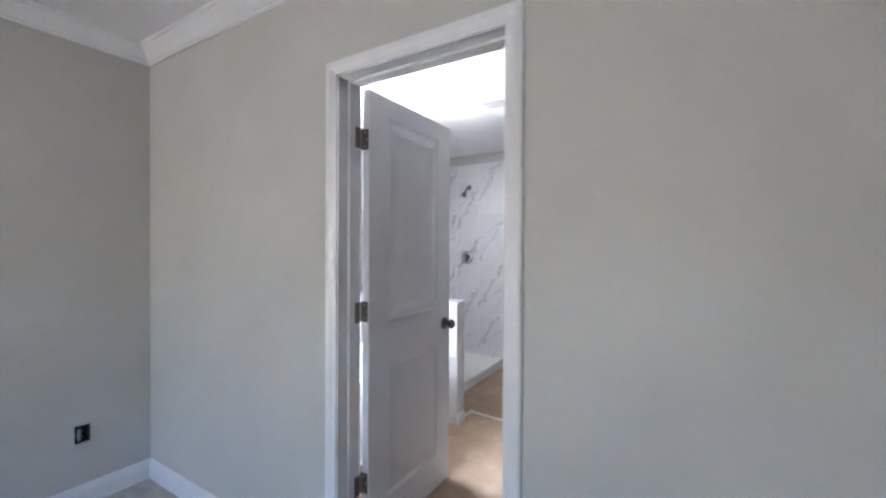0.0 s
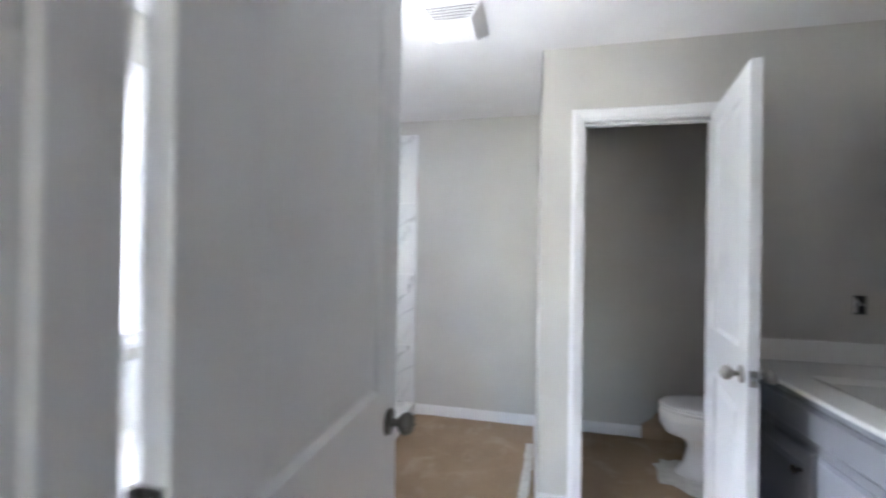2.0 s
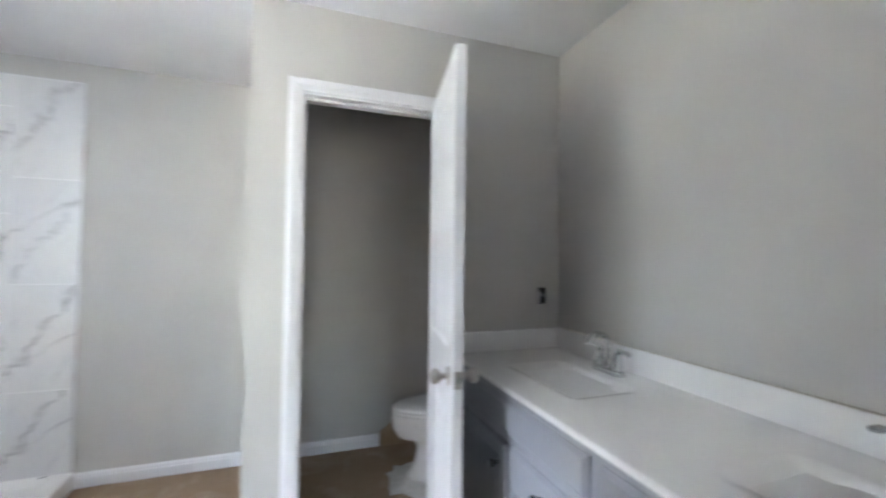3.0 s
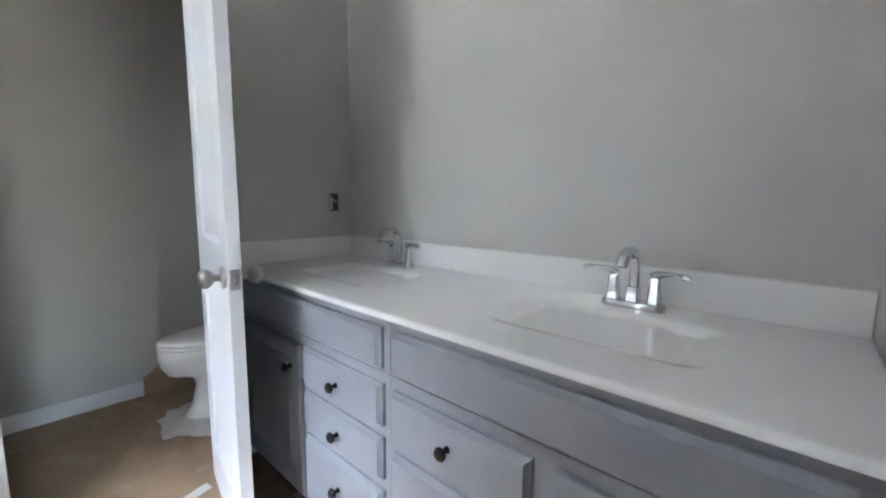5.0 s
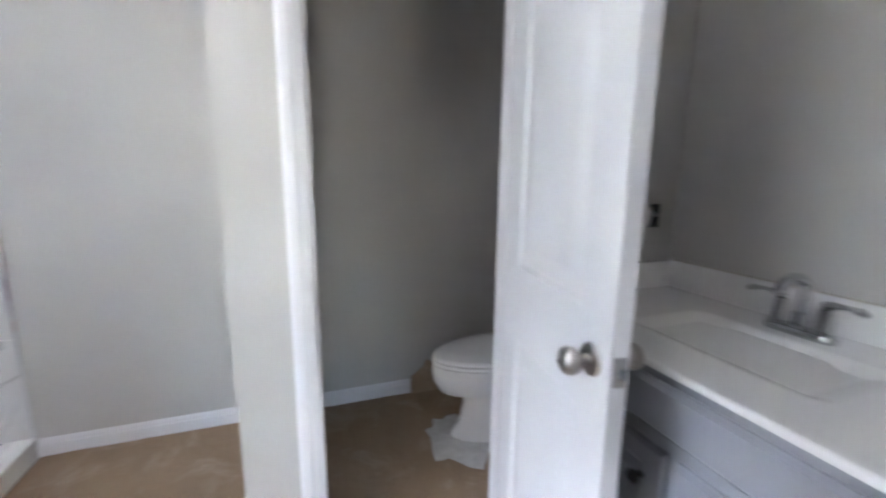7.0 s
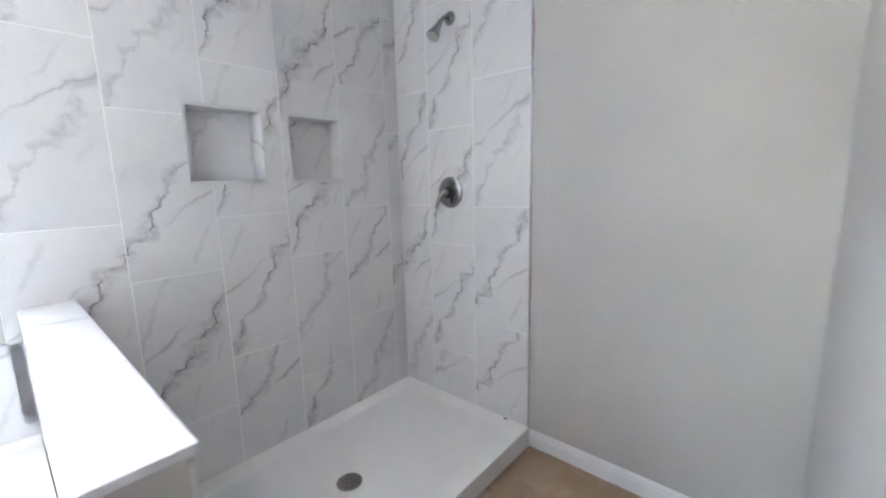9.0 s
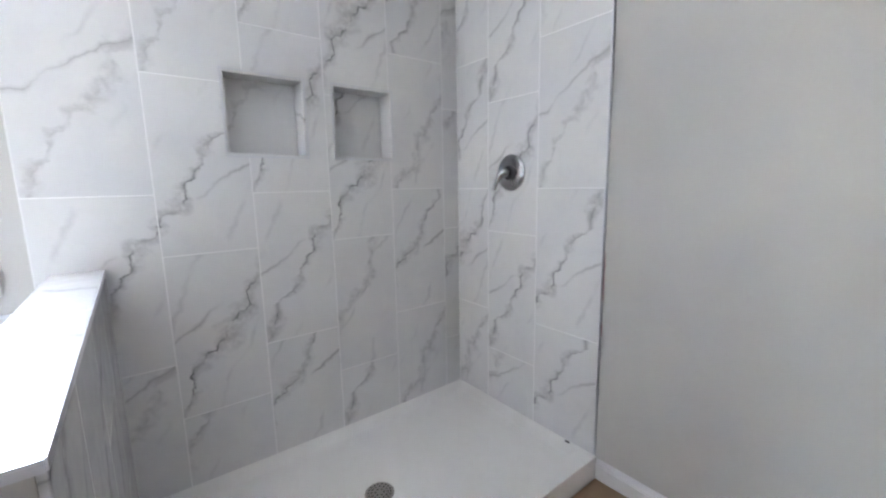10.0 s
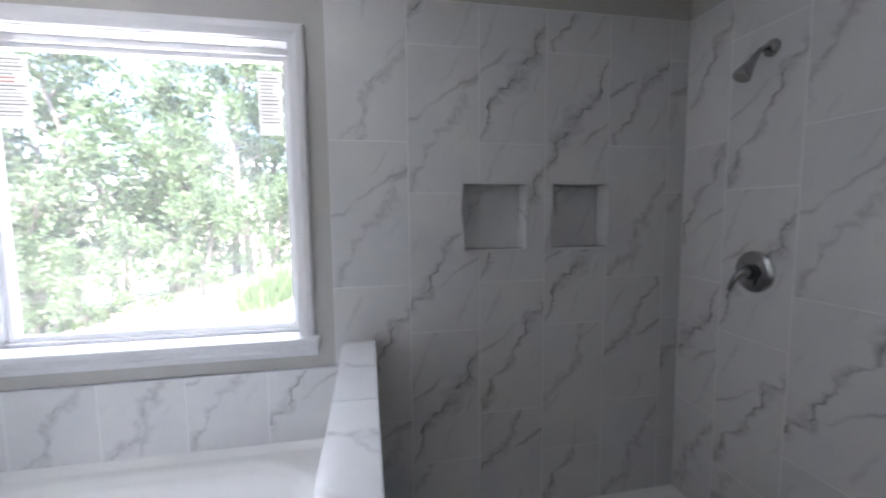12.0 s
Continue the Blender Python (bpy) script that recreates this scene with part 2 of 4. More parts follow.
def dust_haze_glass():
    """Window glass under a thin, uneven film: building dust, with the glare's haze painted in."""
    m, t, b = material("window_glass", (1, 1, 1), 0.0)
    b.inputs["Transmission Weight"].default_value = 1.0
    b.inputs["IOR"].default_value = 1.45
    dust_haze = t.nodes.new("ShaderNodeBsdfTranslucent")
    dust_haze.inputs[0].default_value = (0.85, 0.85, 0.83, 1)
    n = noise_of(t, coords(t), 3.0, 5)
    r = t.nodes.new("ShaderNodeMapRange")
    r.inputs["From Min"].default_value, r.inputs["From Max"].default_value = 0.3, 0.7
    r.inputs["To Min"].default_value, r.inputs["To Max"].default_value = 0.014, 0.034
    t.links.new(n, r.inputs["Value"])
    ms = t.nodes.new("ShaderNodeMixShader")
    t.links.new(r.outputs[0], ms.inputs[0])
    t.links.new(b.outputs[0], ms.inputs[1])
    t.links.new(dust_haze.outputs[0], ms.inputs[2])
    t.links.new(ms.outputs[0], t.nodes["Material Output"].inputs[0])
    return m


GLASS = dust_haze_glass()


def leafy(name, dark, light):
    m, t, b = material(name, dark, 0.55)
    geo = t.nodes.new("ShaderNodeNewGeometry")
    c = ramp(t, geo.outputs["Random Per Island"], [(0.0, dark), (1.0, light)])
    t.links.new(c, b.inputs["Base Color"])
    tr = t.nodes.new("ShaderNodeBsdfTranslucent")
    t.links.new(c, tr.inputs[0])
    ms = t.nodes.new("ShaderNodeMixShader")
    ms.inputs[0].default_value = 0.3
    out = t.nodes["Material Output"]
    t.links.new(b.outputs[0], ms.inputs[1])
    t.links.new(tr.outputs[0], ms.inputs[2])
    t.links.new(ms.outputs[0], out.inputs[0])
    return m


LEAF = leafy("leaves", (0.055, 0.090, 0.045), (0.13, 0.19, 0.085))
# darker green, for the tall trees of the rear rows
LEAF_DARK = leafy("leaves_darker", (0.040, 0.065, 0.040), (0.09, 0.13, 0.07))
GRASS = leafy("grass_blades", (0.06, 0.11, 0.03), (0.12, 0.19, 0.06))


def bark():
    m, t, b = material("bark", (0.12, 0.1, 0.08), 0.9)
    v = coords(t, (6, 6, 1))
    c = ramp(t, noise_of(t, v, 4, 6), [(0.3, (0.06, 0.05, 0.042)), (0.7, (0.20, 0.175, 0.15))])
    t.links.new(c, b.inputs["Base Color"])
    bump(t, b, noise_of(t, v, 8, 5), 0.8, 0.02)
    return m


BARK = bark()


def earth():
    m, t, b = material("dry_grass_ground", (0.3, 0.28, 0.2), 0.95)
    v = coords(t)
    c = ramp(t, noise_of(t, v, 0.5, 8, 0.65), [(0.3, (0.40, 0.36, 0.27)), (0.6, (0.52, 0.48, 0.38)), (0.78, (0.34, 0.36, 0.20))])
    t.links.new(c, b.inputs["Base Color"])
    bump(t, b, noise_of(t, v, 6, 8), 0.6, 0.05)
    return m


EARTH = earth()
LABELP = leafy("label_paper", (0.80, 0.79, 0.76), (0.80, 0.79, 0.76))
SIDING = paint("house_siding", (0.55, 0.53, 0.49), 0.6)


# ---- mesh helpers ----
def box(bm, x0, x1, y0, y1, z0, z1, bevel=0.0, segments=2):
    """A box, its edges rounded where a bevel is given."""
    made = bmesh.ops.create_cube(bm, size=1.0)["verts"]
    for v in made:
        v.co = Vector((x0 + (v.co.x + 0.5) * (x1 - x0), y0 + (v.co.y + 0.5) * (y1 - y0), z0 + (v.co.z + 0.5) * (z1 - z0)))
    if bevel > 0:
        edges = {e for v in made for e in v.link_edges}
        bmesh.ops.bevel(bm, geom=list(edges), offset=bevel, segments=segments, profile=0.5, affect="EDGES")
    return bm


def boxed(*a, **k):
    return box(bmesh.new(), *a, **k)


def finish(name, bm, mat, smooth=False, angle=35):
    me = bpy.data.meshes.new(name)
    bmesh.ops.recalc_face_normals(bm, faces=bm.faces)
    bm.to_mesh(me)
    bm.free()
    me.materials.append(mat)
    if smooth:
        me.shade_smooth()
        me.set_sharp_from_angle(angle=radians(angle))
    return me


def part(name, bm, mat, parent=None, label="", smooth=False, m=None, angle=35):
    """Links a bmesh as one mesh object, under a thing or a part where one is given."""
    ob = new(name, finish(name, bm, mat, smooth, angle))
    if m is not None:
        ob.matrix_basis = m
    if parent is not None:
        ob.parent = parent
    if label:
        tagged(ob, label)
    return ob


def thing(name, label, category, group="", kind="", at=None):
    e = tagged(new(name), label, category, group, kind)
    e.empty_display_size = 0.1
    if at is not None:
        e.matrix_basis = at
    return e


def slab(us, zs, solid, d0, d1):
    """A slab in local x (along) and z (up), from depth d0 to d1 in y, made of the grid cells that solid() keeps."""
    bm = bmesh.new()
    cache = {}

    def vert(i, k, d):
        if (i, k, d) not in cache:
            cache[(i, k, d)] = bm.verts.new((us[i], (d0, d1)[d], zs[k]))
        return cache[(i, k, d)]
    n, m = len(us) - 1, len(zs) - 1
    keep = [[solid((us[i] + us[i + 1]) / 2, (zs[k] + zs[k + 1]) / 2) for k in range(m)] for i in range(n)]

    def full(i, k):
        return 0 <= i < n and 0 <= k < m and keep[i][k]
    for i in range(n):
        for k in range(m):
            if not keep[i][k]:
                continue
            bm.faces.new((vert(i, k, 0), vert(i + 1, k, 0), vert(i + 1, k + 1, 0), vert(i, k + 1, 0)))
            bm.faces.new((vert(i, k, 1), vert(i, k + 1, 1), vert(i + 1, k + 1, 1), vert(i + 1, k, 1)))
            for (di, dk, a, b) in ((-1, 0, (i, k), (i, k + 1)), (1, 0, (i + 1, k), (i + 1, k + 1)), (0, -1, (i, k), (i + 1, k)), (0, 1, (i, k + 1), (i + 1, k + 1))):
                if not full(i + di, k + dk):
                    bm.faces.new((vert(*a, 0), vert(*b, 0), vert(*b, 1), vert(*a, 1)))
    return bm


def panel(u0, u1, z0, z1, holes, d0, d1):
    """A slab with rectangular holes (u0, u1, z0, z1)."""
    us = sorted({u0, u1, *[min(max(h[i], u0), u1) for h in holes for i in (0, 1)]})
    zs = sorted({z0, z1, *[min(max(h[i], z0), z1) for h in holes for i in (2, 3)]})
    return slab(us, zs, lambda u, z: not any(h[0] < u < h[1] and h[2] < z < h[3] for h in holes), d0, d1)


def along_y(bm):
    """Turns a slab so that it runs along world y and its depth along world x."""
    for v in bm.verts:
        v.co = Vector((v.co.y, v.co.x, v.co.z))
    return bm


def loft(rings, closed_ends=True):
    bm = bmesh.new()
    loops = [[bm.verts.new(p) for p in ring] for ring in rings]
    for a, b in zip(loops, loops[1:]):
        n = len(a)
        for i in range(n):
            bm.faces.new((a[i], a[(i + 1) % n], b[(i + 1) % n], b[i]))
    if closed_ends:
        bm.faces.new(loops[0])
        bm.faces.new(loops[-1])
    return bm


def turned(profile, n=20, axis="z"):
    """A turned body from (radius, height) pairs."""
    rings = []
    for r, h in profile:
        r = max(r, 0.0004)
        ring = [(r * math.cos(2 * math.pi * i / n), r * math.sin(2 * math.pi * i / n), h) for i in range(n)]
        if axis == "x":
            ring = [(p[2], p[0], p[1]) for p in ring]
        elif axis == "y":
            ring = [(p[0], p[2], p[1]) for p in ring]
        rings.append(ring)
    return loft(rings)


def swept(points, radii, n=12):
    """A round bar along points, with a radius at each."""
    rings = []
    pts = [Vector(p) for p in points]
    up = Vector((0.013, 1, 0.017)).normalized()
    for i, p in enumerate(pts):
        d = (pts[min(i + 1, len(pts) - 1)] - pts[max(i - 1, 0)]).normalized()
        a = d.cross(up).normalized()
        b = a.cross(d).normalized()
        r = radii[i] if isinstance(radii, (list, tuple)) else radii
        ra, rb = r if isinstance(r, tuple) else (r, r)
        rings.append([p + a * ra * math.cos(2 * math.pi * k / n) + b * rb * math.sin(2 * math.pi * k / n) for k in range(n)])
    return loft(rings)


def extruded(profile, a, b, axis):
    """A moulding: the profile's (offset, height) pairs drawn along an axis from a to b."""
    if axis == "x":
        return loft([[(s, o, h) for o, h in profile] for s in (a, b)])
    return loft([[(o, s, h) for o, h in profile] for s in (a, b)])


def heightfield(x0, x1, y0, y1, step, top, bottom):
    """A solid whose top follows top(x, y)."""
    nx, ny = max(2, round((x1 - x0) / step)), max(2, round((y1 - y0) / step))
    verts, faces = [], []
    for i in range(nx + 1):
        for j in range(ny + 1):
            x, y = x0 + (x1 - x0) * i / nx, y0 + (y1 - y0) * j / ny
            verts.append((x, y, top(x, y)))
    at = lambda i, j: i * (ny + 1) + j
    for i in range(nx):
        for j in range(ny):
            faces.append((at(i, j), at(i + 1, j), at(i + 1, j + 1), at(i, j + 1)))
    rim = [at(i, 0) for i in range(nx)] + [at(nx, j) for j in range(ny)] + [at(i, ny) for i in range(nx, 0, -1)] + [at(0, j) for j in range(ny, 0, -1)]
    low = {}
    for k in rim:
        low[k] = len(verts)
        verts.append((verts[k][0], verts[k][1], bottom))
    for a, b in zip(rim, rim[1:] + rim[:1]):
        faces.append((b, a, low[a], low[b]))
    faces.append([low[k] for k in rim])
    me = bpy.data.meshes.new("field")
    me.from_pydata(verts, [], faces)
    bm = bmesh.new()
    bm.from_mesh(me)
    bpy.data.meshes.remove(me)
    return bm


def smooth01(t):
    t = min(1.0, max(0.0, t))
    return t * t * (3 - 2 * t)


def rounded(x, y, cx, cy, hx, hy, r):
    """Signed distance to a rectangle with rounded corners."""
    qx, qy = abs(x - cx) - hx + r, abs(y - cy) - hy + r
    return min(max(qx, qy), 0.0) + math.hypot(max(qx, 0.0), max(qy, 0.0)) - r


# ---- the plan, in metres ----
WEST, TILE_W = -1.400, -1.388          # window wall: board, tile face
NORTH, TILE_N = 2.932, 2.922           # shower valve wall: board, tile face
EAST = 1.957
WC_Y, WC_X = 1.902, 0.434              # outer faces of the toilet room's walls
CEIL_Z = 2.44
DOOR_L, DOOR_W = 0.010, 0.735           # bedroom door opening: x from, to
BED_Y, BED_W, BED_CEIL = -0.125, -1.62, 2.56
NICHES = [(1.853, 2.146, 1.298, 1.598), (2.258, 2.539, 1.298, 1.598)]
WIN = (0.065, 1.180, 0.968, 2.140)      # window opening: y from, to; z from, to
PONY = (1.343, 1.472, 0.928)           # low wall between tub and shower: y from, to; top


def structure(name, bm, mat, label, category, **k):
    return tagged(part(name, bm, mat, **k), label, category, "", "structure")


# ---- floors, walls, ceilings ----
structure("floor", boxed(-1.56, 2.2, -0.125, 3.1, -0.12, -0.004), SUBFLOOR, "dusty grey subfloor under brown protection paper", "floor")
structure("floor_bedroom", boxed(-1.64, 3.4, -4.4, -0.125, -0.2, -0.085), SUBFLOOR, "dusty pale bare subfloor of the bedroom", "floor")
structure("ceiling", boxed(-1.56, 2.2, -0.06, 3.1, CEIL_Z, 2.72), CEIL, "flat white painted drywall ceiling of the bathroom", "ceiling")
structure("ceiling_bedroom", boxed(-1.645, 3.4, -4.4, -0.06, BED_CEIL, 2.72), CEIL, "flat white painted drywall ceiling of the bedroom", "ceiling")

south = structure("wall_south", panel(-1.645, 3.4, -0.2, 2.72, [(DOOR_L - 0.02, DOOR_W + 0.02, -0.2, 2.075)], BED_Y, 0.0), WALL,
                  "greige painted drywall wall with the bathroom door opening", "wall")
structure("wall_west", along_y(panel(0.0, 3.05, -0.12, CEIL_Z, [WIN, *NICHES], WEST, -1.49)), WALL,
          "greige painted drywall around the tub window", "wall")
structure("wall_west_outer", along_y(panel(0.0, 3.05, -0.12, CEIL_Z, [WIN], -1.49, -1.56)), SIDING,
          "pale outer siding of the exterior wall", "wall")
structure("wall_north", boxed(-1.4, EAST, NORTH, 3.05, -0.12, CEIL_Z), WALL, "greige painted drywall behind shower and toilet room", "wall")
structure("wall_east", boxed(EAST, 2.08, 0.0, 3.05, -0.12, CEIL_Z), WALL, "greige painted drywall above the double vanity", "wall")
V_BOX = (1.829, 1.881, 1.096, 1.184)
structure("wall_toilet_room", panel(WC_X, EAST, -0.12, CEIL_Z, [(0.63, 1.286, -0.12, 2.062), V_BOX], WC_Y, WC_Y + 0.115), WALL,
          "greige painted partition with the toilet room door opening", "wall")
structure("wall_toilet_side", boxed(WC_X, WC_X + 0.115, WC_Y + 0.115, NORTH, -0.12, CEIL_Z), WALL, "greige painted side partition of the toilet room", "wall")
B_BOX = (-0.487, -0.418, 0.267, 0.364)
structure("wall_bedroom_west", along_y(panel(-4.4, BED_Y, -0.12, 2.72, [B_BOX], BED_W, -1.645)), WALL, "greige painted bedroom wall with an open outlet box", "wall")
structure("wall_bedroom_east", boxed(3.3, 3.4, -4.4, BED_Y, -0.12, 2.72), WALL, "greige painted bedroom wall", "wall")
# behind the view; its opening is added and sized to light the bedroom
structure("wall_bedroom_south", panel(-1.645, 3.3, -0.12, 2.72, [(-0.35, 0.55, 0.45, 1.75)], -4.4, -4.28), WALL, "greige painted bedroom wall with an added opening for daylight", "wall")

# ---- the low wall between tub and shower ----
pony = structure("wall_pony", boxed(TILE_W, -0.262, PONY[0] + 0.011, PONY[1] - 0.011, -0.004, PONY[2]), WALL,
                 "low half wall between tub and shower, tiled with a marble cap", "wall")


# ---- mouldings ----
def casing_profile(w=0.058, t=0.017):
    """Width and thickness of a door casing with a rounded back band."""
    return [(0, 0), (0, t * 0.45), (0.004, t * 0.6), (0.012, t * 0.62), (0.02, t * 0.75), (0.030, t), (w - 0.01, t), (w - 0.003, t * 0.85), (w, t * 0.6), (w, 0)]


def casing(parent, x0, x1, ztop, y, side, z0=0.0, w=0.058):
    """Mitred casing round an opening in a wall along x; side is the way that it stands out."""
    prof = casing_profile(w)
    legs = [("casing_leg", lambda o: (x0 - o, z0), lambda o: (x0 - o, ztop + o)),
            ("casing_leg", lambda o: (x1 + o, z0), lambda o: (x1 + o, ztop + o)),
            ("casing_head", lambda o: (x0 - o, ztop + o), lambda o: (x1 + o, ztop + o))]
    for name, a, b in legs:
        part(name, loft([[(a(o)[0], y + side * t, a(o)[1]) for o, t in prof], [(b(o)[0], y + side * t, b(o)[1]) for o, t in prof]]), TRIM, parent)


def base_profile(h=0.085, t=0.013):
    return [(0, 0), (t, 0), (t, h * 0.68), (t * 0.75, h * 0.74), (t * 0.7, h * 0.84), (t * 0.35, h * 0.95), (t * 0.2, h), (0, h)]


def baseboard(name, a, b, wall, side, axis, z=0.0, h=0.085):
    bm = extruded([(wall + side * o, z + q) for o, q in base_profile(h)], a, b, axis)
    return structure(name, bm, TRIM, "white painted wooden baseboard with a moulded top", "baseboard")


baseboard("baseboard_north", -0.545, WC_X, NORTH, -1, "x")
baseboard("baseboard_toilet_north", WC_X + 0.115, EAST, NORTH, -1, "x")
baseboard("baseboard_toilet_side", WC_Y + 0.115, NORTH - 0.014, WC_X + 0.115, 1, "y")
baseboard("baseboard_toilet_outer", WC_Y - 0.013, NORTH - 0.014, WC_X, -1, "y")
baseboard("baseboard_toilet_front", WC_X, 0.584, WC_Y, -1, "x")
baseboard("baseboard_pony", PONY[0] + 0.011, PONY[1] - 0.011, -0.262, 1, "y")
baseboard("baseboard_bedroom", BED_W + 0.014, -0.056, BED_Y, -1, "x", -0.083, 0.12)
baseboard("baseboard_bedroom_east", 0.786, 3.3, BED_Y, -1, "x", -0.083, 0.12)
baseboard("baseboard_bedroom_west", -4.28, BED_Y, BED_W, 1, "y", -0.083, 0.12)
baseboard("baseboard_south", 0.79, 1.33, 0.0, 1, "x")

CROWN = [(0, -0.098), (0.010, -0.098), (0.013, -0.088), (0.022, -0.083), (0.026, -0.070), (0.040, -0.052), (0.058, -0.034), (0.066, -0.028),
         (0.070, -0.018), (0.080, -0.014), (0.084, 0), (0, 0)]


def crown(name, a, b, wall, side, axis):
    """Crown moulding under the bedroom's ceiling, its ends mitred at the corner."""
    ends = []
    for s, lean in ((a, 1), (b, 0)):
        ring = []
        for o, h in CROWN:
            u = s + (o if lean else 0)
            if axis == "y" and not lean:
                u = s - o
            ring.append((u, wall + side * o, BED_CEIL + h) if axis == "x" else (wall + side * o, u, BED_CEIL + h))
        ends.append(ring)
    structure(name, loft(ends), TRIM, "white stepped crown moulding under the bedroom ceiling", "moulding")


crown("trim_crown_north", BED_W, 3.3, BED_Y, -1, "x")
crown("trim_crown_west", -4.28, BED_Y, BED_W, 1, "y")


# ---- doors ----
def leaf_bmesh(w, h, t, panels):
    """A moulded two-panel door leaf: x from 0 to w, y from 0 to -t... both faces moulded, z from 0 to h."""
    bm = panel(0, w, 0, h, panels, 0.0, t)
    bm.normal_update()
    for f in list(bm.faces):
        c = f.calc_center_median()
        if abs(f.normal.y) < 0.5 and 0.01 < c.x < w - 0.01 and 0.01 < c.z < h - 0.01:
            bm.faces.remove(f)
    for u0, u1, z0, z1 in panels:
        for face, s in ((0.0, 1), (t, -1)):
            rings = []
            for inset, depth in ((0, 0), (0.006, 0.0045), (0.013, 0.009), (0.021, 0.0095), (0.035, 0.007), (0.057, 0.0032), (0.065, 0.0024)):
                y = face + s * depth
                rings.append([bm.verts.new((u0 + inset, y, z0 + inset)), bm.verts.new((u1 - inset, y, z0 + inset)), bm.verts.new((u1 - inset, y, z1 - inset)), bm.verts.new((u0 + inset, y, z1 - inset))])
            for a, b in zip(rings, rings[1:]):
                for i in range(4):
                    bm.faces.new((a[i], a[(i + 1) % 4], b[(i + 1) % 4], b[i]))
            bm.faces.new(rings[-1])
    bmesh.ops.remove_doubles(bm, verts=bm.verts, dist=1e-5)
    return bm


def knob_set(parent, x, z, t, metal):
    """Round satin knobs on their roses on both faces of a leaf."""
    for s, y in ((-1, 0.0), (1, t)):
        rose = part("knob_rose", turned([(0.0, 0), (0.032, 0), (0.033, 0.004), (0.030, 0.008), (0.018, 0.010), (0.0, 0.010)], 24, "y"), metal, parent, smooth=True,
                    m=pose(x, y, z, 0, 0, 0 if s > 0 else 180))
        part("knob", turned([(0.0, 0.008), (0.012, 0.008), (0.010, 0.016), (0.0105, 0.026), (0.018, 0.031), (0.0255, 0.040), (0.0275, 0.049), (0.0250, 0.058), (0.017, 0.065), (0.006, 0.067), (0, 0.067)], 24, "y"),
             metal, rose, "round satin metal door knob", smooth=True)
        if s < 0:
            part("privacy_pin", turned([(0, 0.066), (0.0022, 0.066), (0.0022, 0.073), (0, 0.0735)], 8, "y"), metal, rose)


def latch_plate(parent, w, t, z):
    ob = part("latch_plate", boxed(w - 0.0005, w + 0.0022, t / 2 - 0.013, t / 2 + 0.013, z - 0.029, z + 0.029, 0.0008, 1), NICKEL, parent)
    part("latch_bolt", boxed(w + 0.002, w + 0.011, t / 2 - 0.007, t / 2 + 0.007, z - 0.010, z + 0.010, 0.003, 2), CHROME, ob)


def hinge_leafs(parent, z, t, leaf_side):
    """The hinge plate on the edge of a leaf and the barrel beside it."""
    plate = part("hinge", boxed(-0.0025, 0.0005, 0.004, t - 0.001, z - 0.045, z + 0.045, 0.0012, 1), HINGE, parent, "dark nickel butt hinge")
    for k in range(5):
        part("knuckle", turned([(0, 0), (0.006, 0), (0.006, 0.0172), (0, 0.0172)], 12), HINGE, plate, smooth=True, m=pose(-0.005, leaf_side, z - 0.045 + k * 0.0182))
    for k in (-0.03, 0.0, 0.03):
        part("screw", turned([(0, 0), (0.0038, 0), (0.003, 0.0012), (0, 0.0012)], 10, "x"), STEEL, plate, m=pose(-0.0024, t * 0.5 + (0.005 if k else -0.004), z + k, 0, 0, 180))


LEAF_H, LEAF_T = 2.037, 0.035


def door(name, w, m, label, panels, knob_z, metal):
    d = thing(name, label, "door", kind="structure", at=m)
    part("leaf", leaf_bmesh(w, LEAF_H, LEAF_T, panels), DOORP, d, "white moulded two-panel leaf")
    knob_set(d, w - 0.06, knob_z, LEAF_T, metal)
    latch_plate(d, w, LEAF_T, knob_z)
    return d


# bedroom door: hinged at x = 0, swung into the bathroom
d1 = door("door_1", 0.70, pose(0.038, 0.026, 0.012, 0, 0, 90.3), "white two-panel bathroom door standing open on dark hinges",
          [(0.135, 0.572, 0.18, 0.795), (0.135, 0.572, 1.005, 1.945)], 0.911, HINGE)
for hz in (0.305, 1.063, 1.82):
    hinge_leafs(d1, hz, LEAF_T, LEAF_T + 0.002)
frame_1 = thing("door_frame_1", "white painted door frame with moulded casing", "door frame", kind="structure")
for a, b in ((DOOR_L - 0.02, DOOR_L), (DOOR_W, DOOR_W + 0.02)):
    part("jamb", boxed(a, b, BED_Y - 0.002, 0.002, -0.004, 2.075), TRIM, frame_1)
part("jamb_head", boxed(DOOR_L, DOOR_W, BED_Y - 0.002, 0.002, 2.055, 2.075), TRIM, frame_1)
for a, b in ((DOOR_L, DOOR_L + 0.011), (DOOR_W - 0.011, DOOR_W)):
    part("door_stop", boxed(a, b, -0.075, -0.040, -0.004, 2.055, 0.002, 1), TRIM, frame_1)
part("door_stop", boxed(DOOR_L + 0.011, DOOR_W - 0.011, -0.075, -0.040, 2.043, 2.055, 0.002, 1), TRIM, frame_1)
casing(frame_1, DOOR_L - 0.006, DOOR_W + 0.006, 2.061, BED_Y, -1, -0.084)
casing(frame_1, DOOR_L - 0.006, DOOR_W + 0.006, 2.061, 0.0, 1)
for hz in (0.317, 1.075, 1.832):
    part("hinge_plate", boxed(DOOR_L - 0.0005, DOOR_L + 0.0022, -0.033, 0.001, hz - 0.045, hz + 0.045, 0.0012, 1), HINGE, frame_1, "dark nickel hinge plate")
